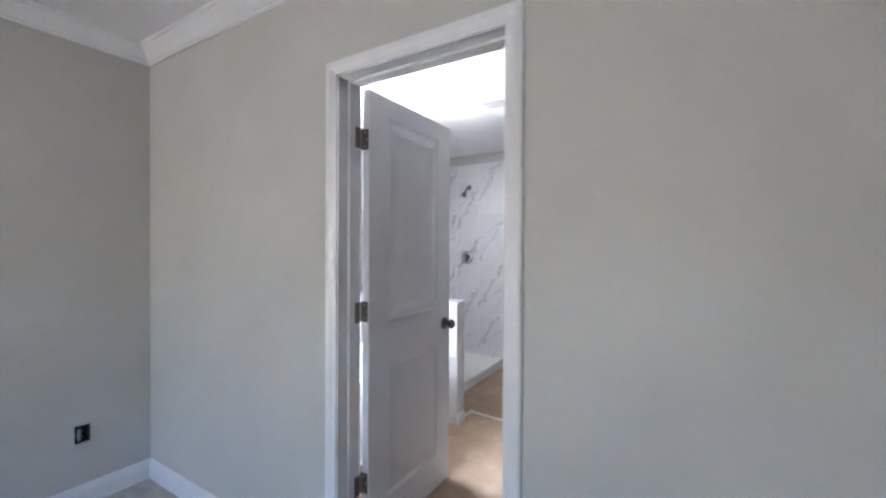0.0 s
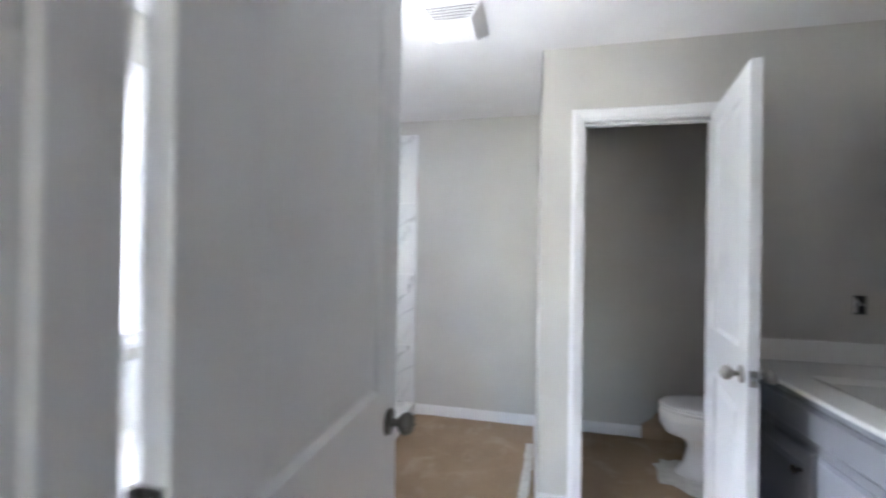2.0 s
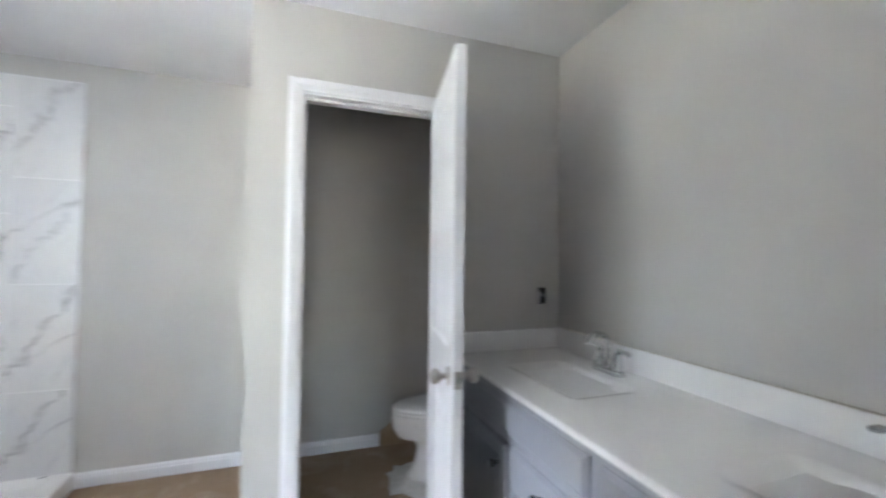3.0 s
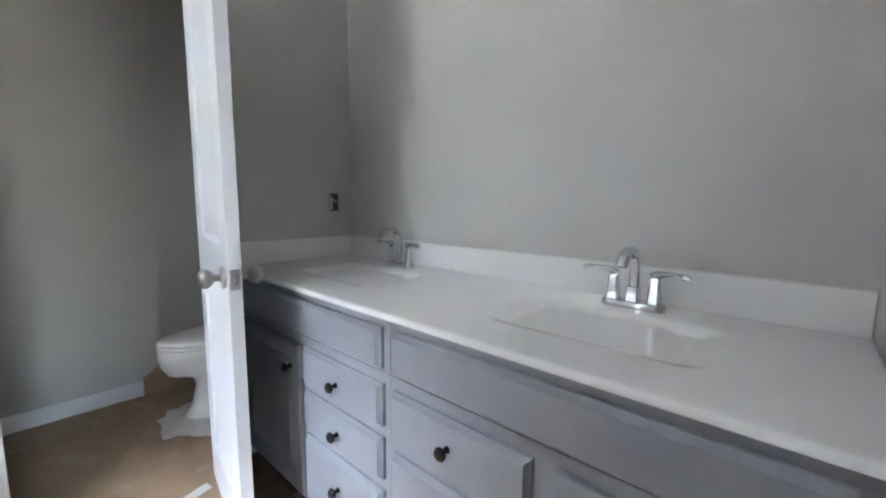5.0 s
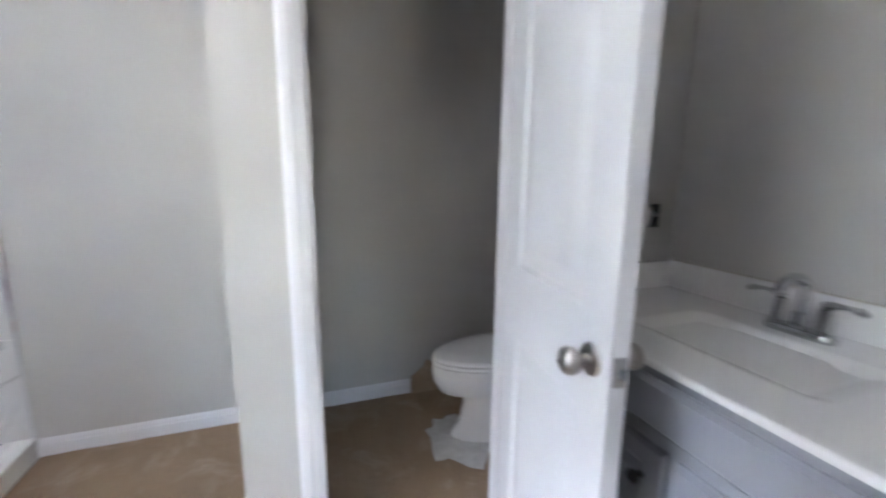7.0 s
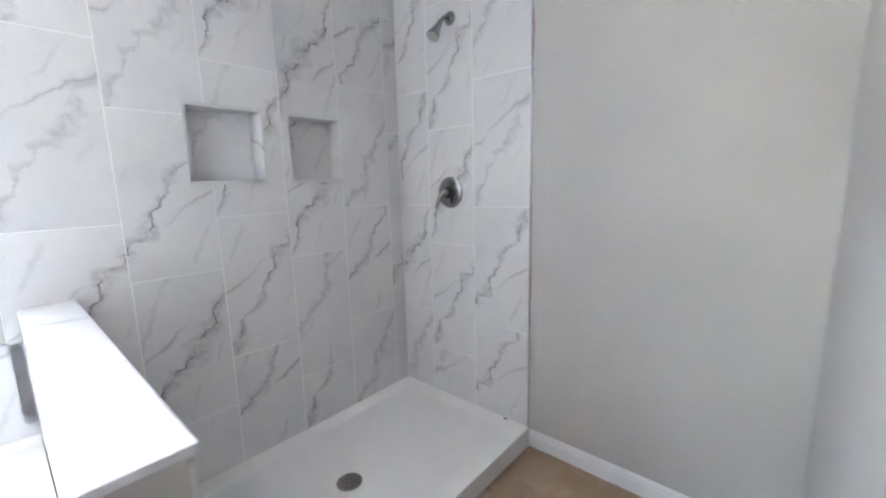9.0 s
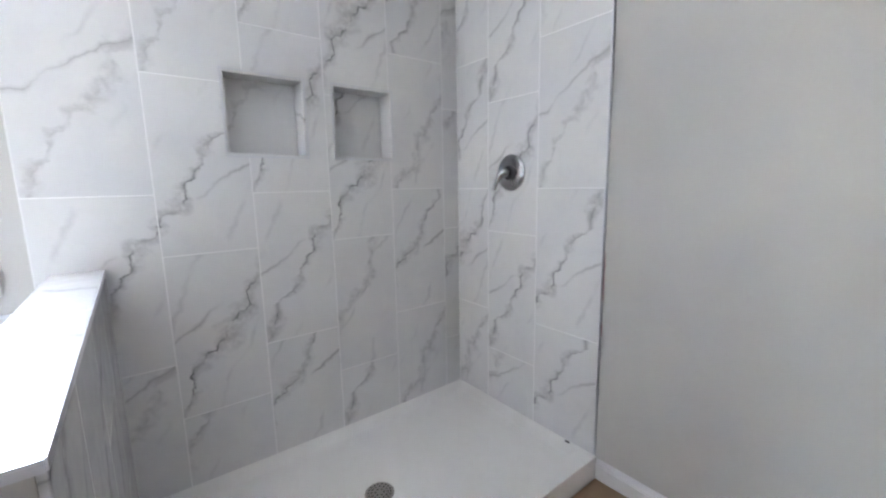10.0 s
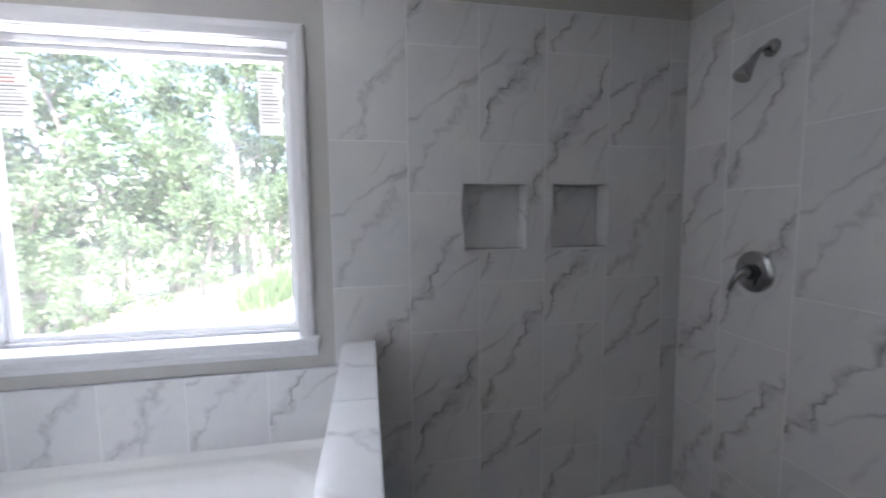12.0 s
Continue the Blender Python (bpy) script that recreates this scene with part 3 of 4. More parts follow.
part("strike_plate", boxed(DOOR_W - 0.0022, DOOR_W + 0.0005, -0.036, -0.008, 0.91, 0.965, 0.001, 1), NICKEL, frame_1)

# toilet room door: hinged beside the vanity, swung out into the bathroom
d2 = door("door_2", 0.594, pose(1.264, 1.882, 0.012, 0, 0, 180 + 80.0) @ pose(0.008, -LEAF_T, 0), "white two-panel toilet room door standing open beside the vanity",
          [(0.113, 0.481, 0.18, 0.795), (0.113, 0.481, 1.005, 1.945)], 0.918, NICKEL)
for hz in (0.305, 1.063, 1.82):
    hinge_leafs(d2, hz, LEAF_T, LEAF_T + 0.002)
frame_2 = thing("door_frame_2", "white painted toilet room door frame with moulded casing", "door frame", kind="structure")
for a, b in ((0.63, 0.648), (1.268, 1.286)):
    part("jamb", boxed(a, b, WC_Y - 0.002, WC_Y + 0.117, -0.004, 2.062), TRIM, frame_2)
part("jamb_head", boxed(0.648, 1.268, WC_Y - 0.002, WC_Y + 0.117, 2.044, 2.062), TRIM, frame_2)
for a, b in ((0.648, 0.659), (1.257, 1.268)):
    part("door_stop", boxed(a, b, WC_Y + 0.038, WC_Y + 0.073, -0.004, 2.044, 0.002, 1), TRIM, frame_2)
part("door_stop", boxed(0.659, 1.257, WC_Y + 0.038, WC_Y + 0.073, 2.032, 2.044, 0.002, 1), TRIM, frame_2)
casing(frame_2, 0.642, 1.274, 2.050, WC_Y, -1)
casing(frame_2, 0.642, 1.274, 2.050, WC_Y + 0.115, 1)
part("strike_plate", boxed(0.6475, 0.6502, WC_Y + 0.006, WC_Y + 0.034, 0.90, 0.955, 0.001, 1), NICKEL, frame_2)

# ---- window over the tub ----
y0, y1, z0, z1 = WIN
win = thing("window_1", "white vinyl picture window with painted wooden casing", "window", kind="structure")
part("jamb_liner", along_y(panel(y0 + 0.0005, y1 - 0.0005, z0 + 0.005, z1 - 0.0005, [(y0 + 0.012, y1 - 0.012, z0 + 0.005, z1 - 0.012)], WEST - 0.001, -1.478)), TRIM, win)
glass_edge = (y0 + 0.047, y1 - 0.049, z0 + 0.040, z1 - 0.056)   # y from, to; z from, to
bead_edge = (y0 + 0.022, y1 - 0.022, z0 + 0.018, z1 - 0.036)
part("window_frame", along_y(panel(y0 + 0.001, y1 - 0.001, z0 + 0.0055, z1 - 0.001, [bead_edge], -1.479, -1.545)), VINYL, win, "white vinyl frame")
part("glazing_bead", along_y(panel(*bead_edge, [glass_edge], -1.497, -1.530)), VINYL, win)
pane = part("pane", boxed(-1.516, -1.512, glass_edge[0] - 0.006, glass_edge[1] + 0.006, glass_edge[2] - 0.006, glass_edge[3] + 0.006), GLASS, win, "clear window glass")
pane.visible_shadow = False
prof = casing_profile(0.058, 0.019)
w_in = (y0 + 0.006, y1 - 0.006, z1 - 0.006)
for name, a, b in (("casing_leg", lambda o: (w_in[1] + o, z0), lambda o: (w_in[1] + o, w_in[2] + o)),
                   ("casing_leg", lambda o: (w_in[0] - o, z0), lambda o: (w_in[0] - o, w_in[2] + o)),
                   ("casing_head", lambda o: (w_in[0] - o, w_in[2] + o), lambda o: (w_in[1] + o, w_in[2] + o))):
    part(name, loft([[(WEST + t, a(o)[0], a(o)[1]) for o, t in prof], [(WEST + t, b(o)[0], b(o)[1]) for o, t in prof]]), TRIM, win)
part("window_sill", boxed(-1.4785, WEST + 0.045, 0.001, y1 + 0.072, z0 - 0.026, z0 + 0.005, 0.008, 3), TRIM, win, "white painted wooden window sill")
part("sill_moulding", extruded([(WEST, z0 - 0.075), (WEST + 0.012, z0 - 0.075), (WEST + 0.014, z0 - 0.055), (WEST + 0.024, z0 - 0.040), (WEST + 0.028, z0 - 0.0265), (WEST, z0 - 0.0265)], 0.001, y1 + 0.062, "y"), TRIM, win)


# ---- shower ----
def pan_top(x, y):
    curb = smooth01((x + 0.632) / 0.016) * 0.042
    wall = 0.042 * smooth01(1 - min(x - TILE_W, TILE_N - y, y - PONY[1]) / 0.030)
    d = math.hypot(x + 0.98, y - 2.18)
    return 0.040 + 0.014 * min(1, d / 0.8) + max(curb, wall)


pan = thing("shower_pan", "white textured acrylic shower pan with a low threshold", "shower pan")
part("basin", heightfield(TILE_W, -0.545, PONY[1], TILE_N, 0.012, pan_top, 0.0), PAN, pan, smooth=True, angle=50)
drain = part("drain", turned([(0, 0), (0.054, 0), (0.055, 0.002), (0.050, 0.004), (0.0, 0.004)], 32), NICKEL, pan, "round perforated metal drain", smooth=True, m=pose(-0.98, 2.18, 0.0405))
# flat dark discs; the shade inside the holes is in their colour
hole = None
for r, n in ((0.016, 6), (0.030, 12), (0.042, 18)):
    for k in range(n):
        a = 2 * math.pi * k / n
        at = pose(r * math.cos(a), r * math.sin(a), 0.0041)
        if hole is None:
            hole = part("drain_hole", turned([(0, 0), (0.0036, 0), (0.0036, 0.0003), (0, 0.0003)], 8), DARK, drain, m=at)
        else:
            twin = new("drain_hole", hole.data)
            twin.parent, twin.matrix_basis = drain, at

part("sealant_speck", boxed(-0.690, -0.668, 2.914, 2.921, 0.088, 0.095, 0.002, 1), DARK, pan)

# shower head on a bent arm
head = thing("shower_sprayer", "chrome shower head on a bent arm above the valve", "shower head")
part("flange", turned([(0, 0), (0.031, 0), (0.031, 0.005), (0.027, 0.012), (0.018, 0.018), (0.011, 0.020), (0, 0.020)], 28, "y"), DARKENED_CHROME, head, smooth=True, m=pose(-0.995, TILE_N, 2.054, 0, 0, 180))
part("arm", swept([(-0.995, 2.915, 2.054), (-0.9955, 2.888, 2.053), (-0.996, 2.870, 2.044), (-0.997, 2.856, 2.027), (-0.998, 2.848, 2.014)], 0.0092, 14), DARKENED_CHROME, head, smooth=True)
neck, mouth = Vector((-0.998, 2.850, 2.016)), Vector((-1.001, 2.800, 1.947))
part("swivel", turned([(0, -0.013), (0.010, -0.011), (0.013, 0), (0.011, 0.012), (0, 0.014)], 18), DARKENED_CHROME, head, smooth=True, m=Matrix.Translation(neck))
aim = (mouth - neck).to_track_quat("Z", "Y").to_matrix().to_4x4()
bell = part("spray_bell", turned([(0, 0.002), (0.0125, 0.004), (0.0135, 0.014), (0.0165, 0.024), (0.0215, 0.044), (0.0280, 0.068), (0.0310, 0.080), (0.0312, 0.084), (0.0285, 0.086), (0, 0.086)], 32), DARKENED_CHROME, head, smooth=True, m=Matrix.Translation(neck) @ aim)
part("spray_face", turned([(0, 0.0862), (0.026, 0.0862), (0.024, 0.088), (0, 0.0885)], 24), NICKEL, bell, "grey nozzle face", smooth=True)

valve = thing("shower_valve", "chrome round shower valve plate with a lever handle", "shower valve")
v_at = pose(-1.013, TILE_N, 1.229, 0, 0, 180)
part("plate", turned([(0, 0), (0.080, 0), (0.080, 0.004), (0.076, 0.008), (0.060, 0.012), (0.034, 0.014), (0, 0.014)], 48, "y"), DARKENED_CHROME, valve, smooth=True, m=v_at)
# dark ring added for the dark room that the plate mirrors
part("reflection_ring", turned([(0, 0.012), (0.032, 0.0135), (0.031, 0.022), (0.025, 0.026), (0, 0.026)], 32, "y"), DARK, valve, "dark ring behind the lever for a dark room's reflection", smooth=True, m=v_at)
part("hub", turned([(0, 0.024), (0.021, 0.025), (0.023, 0.036), (0.021, 0.052), (0.014, 0.061), (0, 0.063)], 28, "y"), DARKENED_CHROME, valve, smooth=True, m=v_at)
part("lever", swept([(-1.013, 2.872, 1.231), (-1.021, 2.862, 1.222), (-1.034, 2.855, 1.199), (-1.044, 2.850, 1.171), (-1.049, 2.846, 1.152)], [0.017, 0.016, (0.013, 0.010), (0.011, 0.007), (0.008, 0.004)], 16), DARKENED_CHROME, valve, smooth=True)


# ---- bathtub ----
def tub_top(x, y):
    d = rounded(x, y, -0.945, 0.668, 0.330, 0.560, 0.27)
    rim = 0.512 + 0.022 * smooth01(1 - (x - TILE_W) / 0.028)
    return rim - 0.39 * smooth01(-d / 0.20) - 0.018 * smooth01((0.045 - d) / 0.05)


tub = thing("bathtub", "white acrylic alcove bathtub with a rounded basin under the window", "bathtub")
shell = part("shell", heightfield(TILE_W + 0.001, -0.50, 0.002, PONY[0] - 0.001, 0.012, tub_top, 0.0), ACRYLIC, tub, smooth=True, angle=60)
part("apron_panel", boxed(-0.501, -0.494, 0.07, PONY[0] - 0.07, 0.05, 0.44, 0.003, 2), ACRYLIC, tub)

# ---- double vanity ----
COUNTER = 0.872
SINKS = (0.465, 1.398)
FRONT = 1.368


def counter_top(x, y):
    z = COUNTER - 0.005 * smooth01((1.352 - x) / 0.010) ** 2
    for cy in SINKS:
        d = rounded(x, y, 1.636, cy, 0.150, 0.240, 0.055)
        e = rounded(x, y, 1.660, cy, 0.108, 0.142, 0.055)
        z -= 0.029 * min(1.0, max(0.0, -d) / 0.090) ** 1.25 + 0.092 * smooth01(-e / 0.055 + 0.06)
    return z


top = thing("countertop", "white cultured marble double vanity top with two moulded sinks", "countertop")
part("top", heightfield(1.342, EAST - 0.001, 0.002, WC_Y - 0.001, 0.0068, counter_top, 0.857), CULTURED, top, smooth=True, angle=60)
part("backsplash", boxed(1.937, EAST - 0.001, 0.002, WC_Y - 0.001, COUNTER - 0.002, 0.972, 0.004, 2), CULTURED, top)
part("side_splash", boxed(1.335, 1.936, WC_Y - 0.020, WC_Y - 0.001, COUNTER - 0.002, 0.970, 0.004, 2), CULTURED, top)
part("caulk_gap", boxed(1.940, EAST - 0.002, 0.002, WC_Y - 0.022, 0.9715, 0.9735), WIRE, top, "thin dirty gap above the backsplash")
for cy in SINKS:
    bowl = part("sink_drain", turned([(0, 0), (0.021, 0), (0.022, 0.002), (0.017, 0.003), (0.014, 0.001), (0, 0.0008)], 24), CHROME, top, "chrome sink drain", smooth=True, m=pose(1.668, cy, COUNTER - 0.1212))


def bevelled_front(y0, y1, z0, z1):
    """A slab drawer front whose edge slopes back."""
    t, b = 0.023, 0.011
    ring = lambda x, i: [(x, y0 + i, z0 + i), (x, y1 - i, z0 + i), (x, y1 - i, z1 - i), (x, y0 + i, z1 - i)]
    return loft([ring(FRONT, 0), ring(FRONT - t * 0.45, 0), ring(FRONT - t * 0.55, 0.003), ring(FRONT - t * 0.9, b - 0.001), ring(FRONT - t, b)])


def framed_front(y0, y1, z0, z1):
    """A cabinet door with a frame round a recessed, raised panel."""
    t = 0.019
    ring = lambda x, i: [(x, y0 + i, z0 + i), (x, y1 - i, z0 + i), (x, y1 - i, z1 - i), (x, y0 + i, z1 - i)]
    f = FRONT
    return loft([ring(f, 0), ring(f - t * 0.7, 0), ring(f - t, 0.006), ring(f - t, 0.050), ring(f - t * 0.72, 0.057), ring(f - t * 0.5, 0.060), ring(f - t * 0.5, 0.066), ring(f - t * 0.85, 0.088), ring(f - t * 0.85, 0.09)])


def knob(parent, y, z, depth):
    k = part("knob", turned([(0, 0), (0.009, 0), (0.0075, 0.004), (0.006, 0.012), (0.010, 0.016), (0.0155, 0.020), (0.0165, 0.025), (0.013, 0.030), (0, 0.032)], 24, "x"), BLACK, parent, "round black cabinet knob", smooth=True,
             m=pose(FRONT - depth, y, z, 0, 0, 180))
    return k


def cabinet(label, y0, y1, fronts):
    """A floor cabinet with its face frame, toe kick and fronts: (kind, y0, y1, z0, z1, knob y, knob z)."""
    c = thing("vanity_cabinet", label, "cabinet", "vanity cabinets", at=pose(0, 0, 0))
    part("carcass", boxed(FRONT, EAST - 0.001, y0, y1, 0.10, 0.7, 0.001, 1), CABINET, c)
    part("face_frame", boxed(FRONT - 0.0005, FRONT + 0.02, y0 + 0.0008, y1 - 0.0008, 0.702, 0.8565, 0.001, 1), CABINET, c)
    part("toe_kick", boxed(FRONT + 0.06, FRONT + 0.075, y0, y1, 0.0, 0.10), CABINET, c)
    part("back_rail", boxed(EAST - 0.03, EAST - 0.001, y0, y1, 0.0, 0.10), CABINET, c)
    for kind, a, b, p, q, ky, kz in fronts:
        f = part({"drawer": "drawer_front", "false": "false_front", "door": "cabinet_door"}[kind], framed_front(a, b, p, q) if kind == "door" else bevelled_front(a, b, p, q), CABINET, c)
        if kz:
            knob(f, ky, kz, 0.019 if kind == "door" else 0.023)
    return c


cabinet("blue-grey painted vanity cabinet with one door and three drawers", 0.896, WC_Y - 0.001, [
    ("false", 0.920, 1.830, 0.712, 0.826, 0, 0),
    ("door", 1.350, 1.830, 0.115, 0.668, 1.406, 0.584),
    ("drawer", 0.917, 1.324, 0.552, 0.672, 1.120, 0.606),
    ("drawer", 0.917, 1.324, 0.398, 0.520, 1.120, 0.450),
    ("drawer", 0.917, 1.324, 0.115, 0.364, 1.120, 0.268)])
cabinet("blue-grey painted vanity cabinet with drawers beside a door", 0.002, 0.895, [
    ("false", 0.050, 0.876, 0.712, 0.826, 0, 0),
    ("drawer", 0.472, 0.876, 0.522, 0.668, 0.676, 0.602),
    ("drawer", 0.472, 0.876, 0.330, 0.498, 0.676, 0.418),
    ("drawer", 0.472, 0.876, 0.115, 0.306, 0.676, 0.210),
    ("door", 0.050, 0.424, 0.115, 0.668, 0.390, 0.584)])


def faucet():
    """A centre-set faucet: base, arched spout and two lever handles; its origin on the counter."""
    f = thing("faucet", "chrome two-handle faucet with an arched spout on the counter", "faucet", "vanity faucets")
    base = [(0.027 * math.cos(a) if True else 0, (0.056 if math.sin(a) > 0 else -0.056) * (1 if abs(math.sin(a)) > 1e-6 else 0) + 0.026 * math.sin(a)) for a in [2 * math.pi * (i + 0.5) / 32 for i in range(32)]]
    part("base_plate", loft([[(x * s, y * s, z) for x, y in base] for s, z in ((1, 0), (1, 0.014), (0.95, 0.019), (0.80, 0.021))]), CHROME, f, smooth=True)
    block = lambda hx, hy, z, c: [(px, py, z) for px, py in ((-hx, -hy + c), (-hx, hy - c), (-hx + c, hy), (hx - c, hy), (hx, hy - c), (hx, -hy + c), (hx - c, -hy), (-hx + c, -hy))]
    spout = part("spout", swept([(0.002, 0, 0.055), (0.002, 0, 0.085), (-0.002, 0, 0.118), (-0.014, 0, 0.143), (-0.034, 0, 0.158), (-0.060, 0, 0.160), (-0.083, 0, 0.151), (-0.100, 0, 0.135), (-0.107, 0, 0.124)],
                        [0.0145, 0.0135, 0.0130, (0.0125, 0.0145), (0.012, 0.0155), (0.0115, 0.0165), (0.011, 0.0165), (0.010, 0.016), (0.009, 0.015)], 18), CHROME, f, smooth=True)
    part("spout_block", loft([block(0.0205, 0.0155, 0.018, 0.0025), block(0.0160, 0.0140, 0.058, 0.0025), block(0.0135, 0.0125, 0.061, 0.0025)]), CHROME, spout, "flat-sided chrome foot of the spout")
    for s in (-1, 1):
        tower = part("handle", loft([block(0.0200, 0.0150, 0.018, 0.0045), block(0.0125, 0.0120, 0.082, 0.0045), block(0.0105, 0.0100, 0.087, 0.0040)]), CHROME, f, "flat-sided chrome handle", m=pose(0, s * 0.052, 0))
        part("lever", swept([(0.004, -s * 0.010, 0.090), (0, s * 0.004, 0.096), (-0.004, s * 0.022, 0.100), (-0.010, s * 0.045, 0.103), (-0.014, s * 0.066, 0.101), (-0.016, s * 0.082, 0.096)],
                            [(0.006, 0.010), (0.010, 0.013), (0.007, 0.012), (0.0055, 0.012), (0.005, 0.011), (0.003, 0.006)], 14), CHROME, tower, smooth=True)
    part("lift_rod", swept([(0.030, 0, 0.010), (0.030, 0, 0.070), (0.030, 0, 0.074)], [0.0022, 0.0022, 0.004], 8), CHROME, f, smooth=True)
    return f


f1 = faucet()
f1.matrix_basis = pose(1.848, 0.456, COUNTER - 0.001)
copy_thing(f1, pose(1.848, 1.400, COUNTER - 0.001))


# ---- toilet ----
def egg(cx, hx, hy, z, n=36, nose=0.12):
    pts = []
    for i in range(n):
        a = 2 * math.pi * i / n
        x, y = math.cos(a), math.sin(a)
        pts.append((cx + hx * x, 2.45 + hy * y * (1 - nose * max(0, -x)), z))
    return pts


toilet = thing("toilet", "white porcelain toilet with closed lid on brown paper", "toilet")
body = part("bowl", loft([egg(1.48, 0.248, 0.118, 0.0), egg(1.48, 0.246, 0.116, 0.03), egg(1.490, 0.215, 0.102, 0.07), egg(1.498, 0.200, 0.094, 0.17), egg(1.492, 0.206, 0.098, 0.205), egg(1.462, 0.252, 0.126, 0.250),
                       egg(1.445, 0.305, 0.162, 0.30), egg(1.447, 0.320, 0.178, 0.345), egg(1.45, 0.322, 0.181, 0.375), egg(1.45, 0.316, 0.176, 0.385), egg(1.45, 0.20, 0.10, 0.386)]), PORCELAIN, toilet, smooth=True, angle=60)
part("wrap", loft([egg(1.449, 0.323, 0.181, 0.345), egg(1.447, 0.312, 0.170, 0.300), egg(1.452, 0.282, 0.141, 0.250)], False), FILM, body, "clear plastic film round the bowl", smooth=True)
part("seat", loft([egg(1.452, 0.318, 0.178, 0.387), egg(1.452, 0.325, 0.184, 0.392), egg(1.452, 0.325, 0.184, 0.402), egg(1.452, 0.318, 0.178, 0.406)]), PORCELAIN, toilet, smooth=True, angle=60)
part("lid", loft([egg(1.455, 0.318, 0.178, 0.408), egg(1.455, 0.326, 0.185, 0.413), egg(1.455, 0.324, 0.183, 0.422), egg(1.455, 0.305, 0.166, 0.429), egg(1.455, 0.20, 0.10, 0.433), egg(1.455, 0.04, 0.02, 0.434)]), PORCELAIN, toilet, smooth=True, angle=60)
part("neck", boxed(1.62, 1.94, 2.34, 2.56, 0.0, 0.384, 0.03, 3), PORCELAIN, toilet, smooth=True)
part("tank", boxed(1.755, 1.945, 2.24, 2.66, 0.385, 0.735, 0.025, 4), PORCELAIN, toilet, smooth=True)
part("tank_lid", boxed(1.742, 1.950, 2.228, 2.672, 0.736, 0.768, 0.010, 3), PORCELAIN, toilet, smooth=True)
part("flush_lever", swept([(1.752, 2.30, 0.68), (1.742, 2.30, 0.68), (1.738, 2.33, 0.678), (1.738, 2.37, 0.674)], 0.006, 10), CHROME, toilet, smooth=True)
toilet.scale, toilet.location.x = (0.94, 1, 1.045), 0.117


# ---- floor paper, tape and scraps ----
def rough_sheet(x0, x1, y0, y1, step, low, swell, seed):
    def height(x, y):
        n = noise.fractal(Vector((x * 2.1 + seed, y * 2.1, seed)), 1.0, 2.0, 4)
        r = abs(noise.noise(Vector((x * 3.0 + seed * 2, y * 1.3, 1.7))))
        return low + swell * (0.5 + 0.5 * n) + swell * 0.9 * max(0.0, 0.12 - r) / 0.12
    return heightfield(x0, x1, y0, y1, step, height, low - 0.004)


for label, x0, x1, y0, y1, low, seed in (("brown protection paper on the bathroom floor, scuffed and creased", -0.49, 1.40, 0.0, 1.60, 0.0, 3.0),
                                         ("brown protection paper before the shower, smeared with plaster", -0.543, WC_X - 0.014, 1.60, NORTH - 0.014, 0.001, 9.0),
                                         ("brown protection paper before the toilet room door", WC_X - 0.013, 1.40, 1.60, WC_Y - 0.02, 0.001, 11.0),
                                         ("brown protection paper on the toilet room floor", 0.58, EAST - 0.002, WC_Y - 0.02, NORTH - 0.014, 0.0, 5.0)):
    tagged(part("floor_paper", rough_sheet(x0, x1, y0, y1, 0.025, low, 0.0035, seed), KRAFT, smooth=True, angle=60), label, "floor paper", "floor paper sheets")


def torn_ribbon(points, width, seed, lift=0.0):
    """A strip of tape along points, its edges torn a little."""
    rnd = random.Random(seed)
    bm = bmesh.new()
    pts = [Vector(p) for p in points]
    fine = []
    for a, b in zip(pts, pts[1:]):
        k = max(2, int((b - a).length / 0.02))
        fine += [a.lerp(b, i / k) for i in range(k)]
    fine.append(pts[-1])
    rows = []
    for i, p in enumerate(fine):
        d = (fine[min(i + 1, len(fine) - 1)] - fine[max(i - 1, 0)]).normalized()
        side = Vector((-d.y, d.x, 0)).normalized()
        w0, w1 = width * (0.5 + rnd.uniform(-0.09, 0.09)), width * (0.5 + rnd.uniform(-0.09, 0.09))
        z = rnd.uniform(0, 0.002) + lift
        rows.append([bm.verts.new(p - side * w0 + Vector((0, 0, z))), bm.verts.new(p + Vector((0, 0, z + 0.002))), bm.verts.new(p + side * w1 + Vector((0, 0, z)))])
    for a, b in zip(rows, rows[1:]):
        for i in (0, 1):
            bm.faces.new((a[i], a[i + 1], b[i + 1], b[i]))
    ext = bmesh.ops.extrude_face_region(bm, geom=list(bm.faces))
    for v in [g for g in ext["geom"] if isinstance(g, bmesh.types.BMVert)]:
        v.co.z += 0.0015
    return bm


def tape(points, width, seed, label="strip of white masking tape stuck on the floor paper", lift=0.006):
    return tagged(part("tape_strip", torn_ribbon(points, width, seed, lift), TAPE), label, "tape", "floor tape")


tape([(-0.285, 1.50, 0), (-0.285, 1.66, 0)], 0.034, 1)
tape([(-0.285, 1.625, 0), (0.0, 1.605, 0), (0.30, 1.605, 0)], 0.030, 2)
tape([(0.285, 1.607, 0.001), (0.325, 1.604, 0.024), (0.46, 1.588, 0.024), (0.49, 1.585, 0.002)], 0.052, 6, "loose end of white masking tape curling off the floor")
tape([(0.50, 1.615, 0), (0.62, 1.66, 0), (0.95, 1.755, 0), (1.19, 1.815, 0)], 0.042, 3)
tape([(0.35, 1.86, 0.004), (0.365, 2.05, 0.03), (0.385, 2.30, 0.02), (0.39, 2.60, 0.004)], 0.052, 4, "torn white tape lifted along the baseboard")


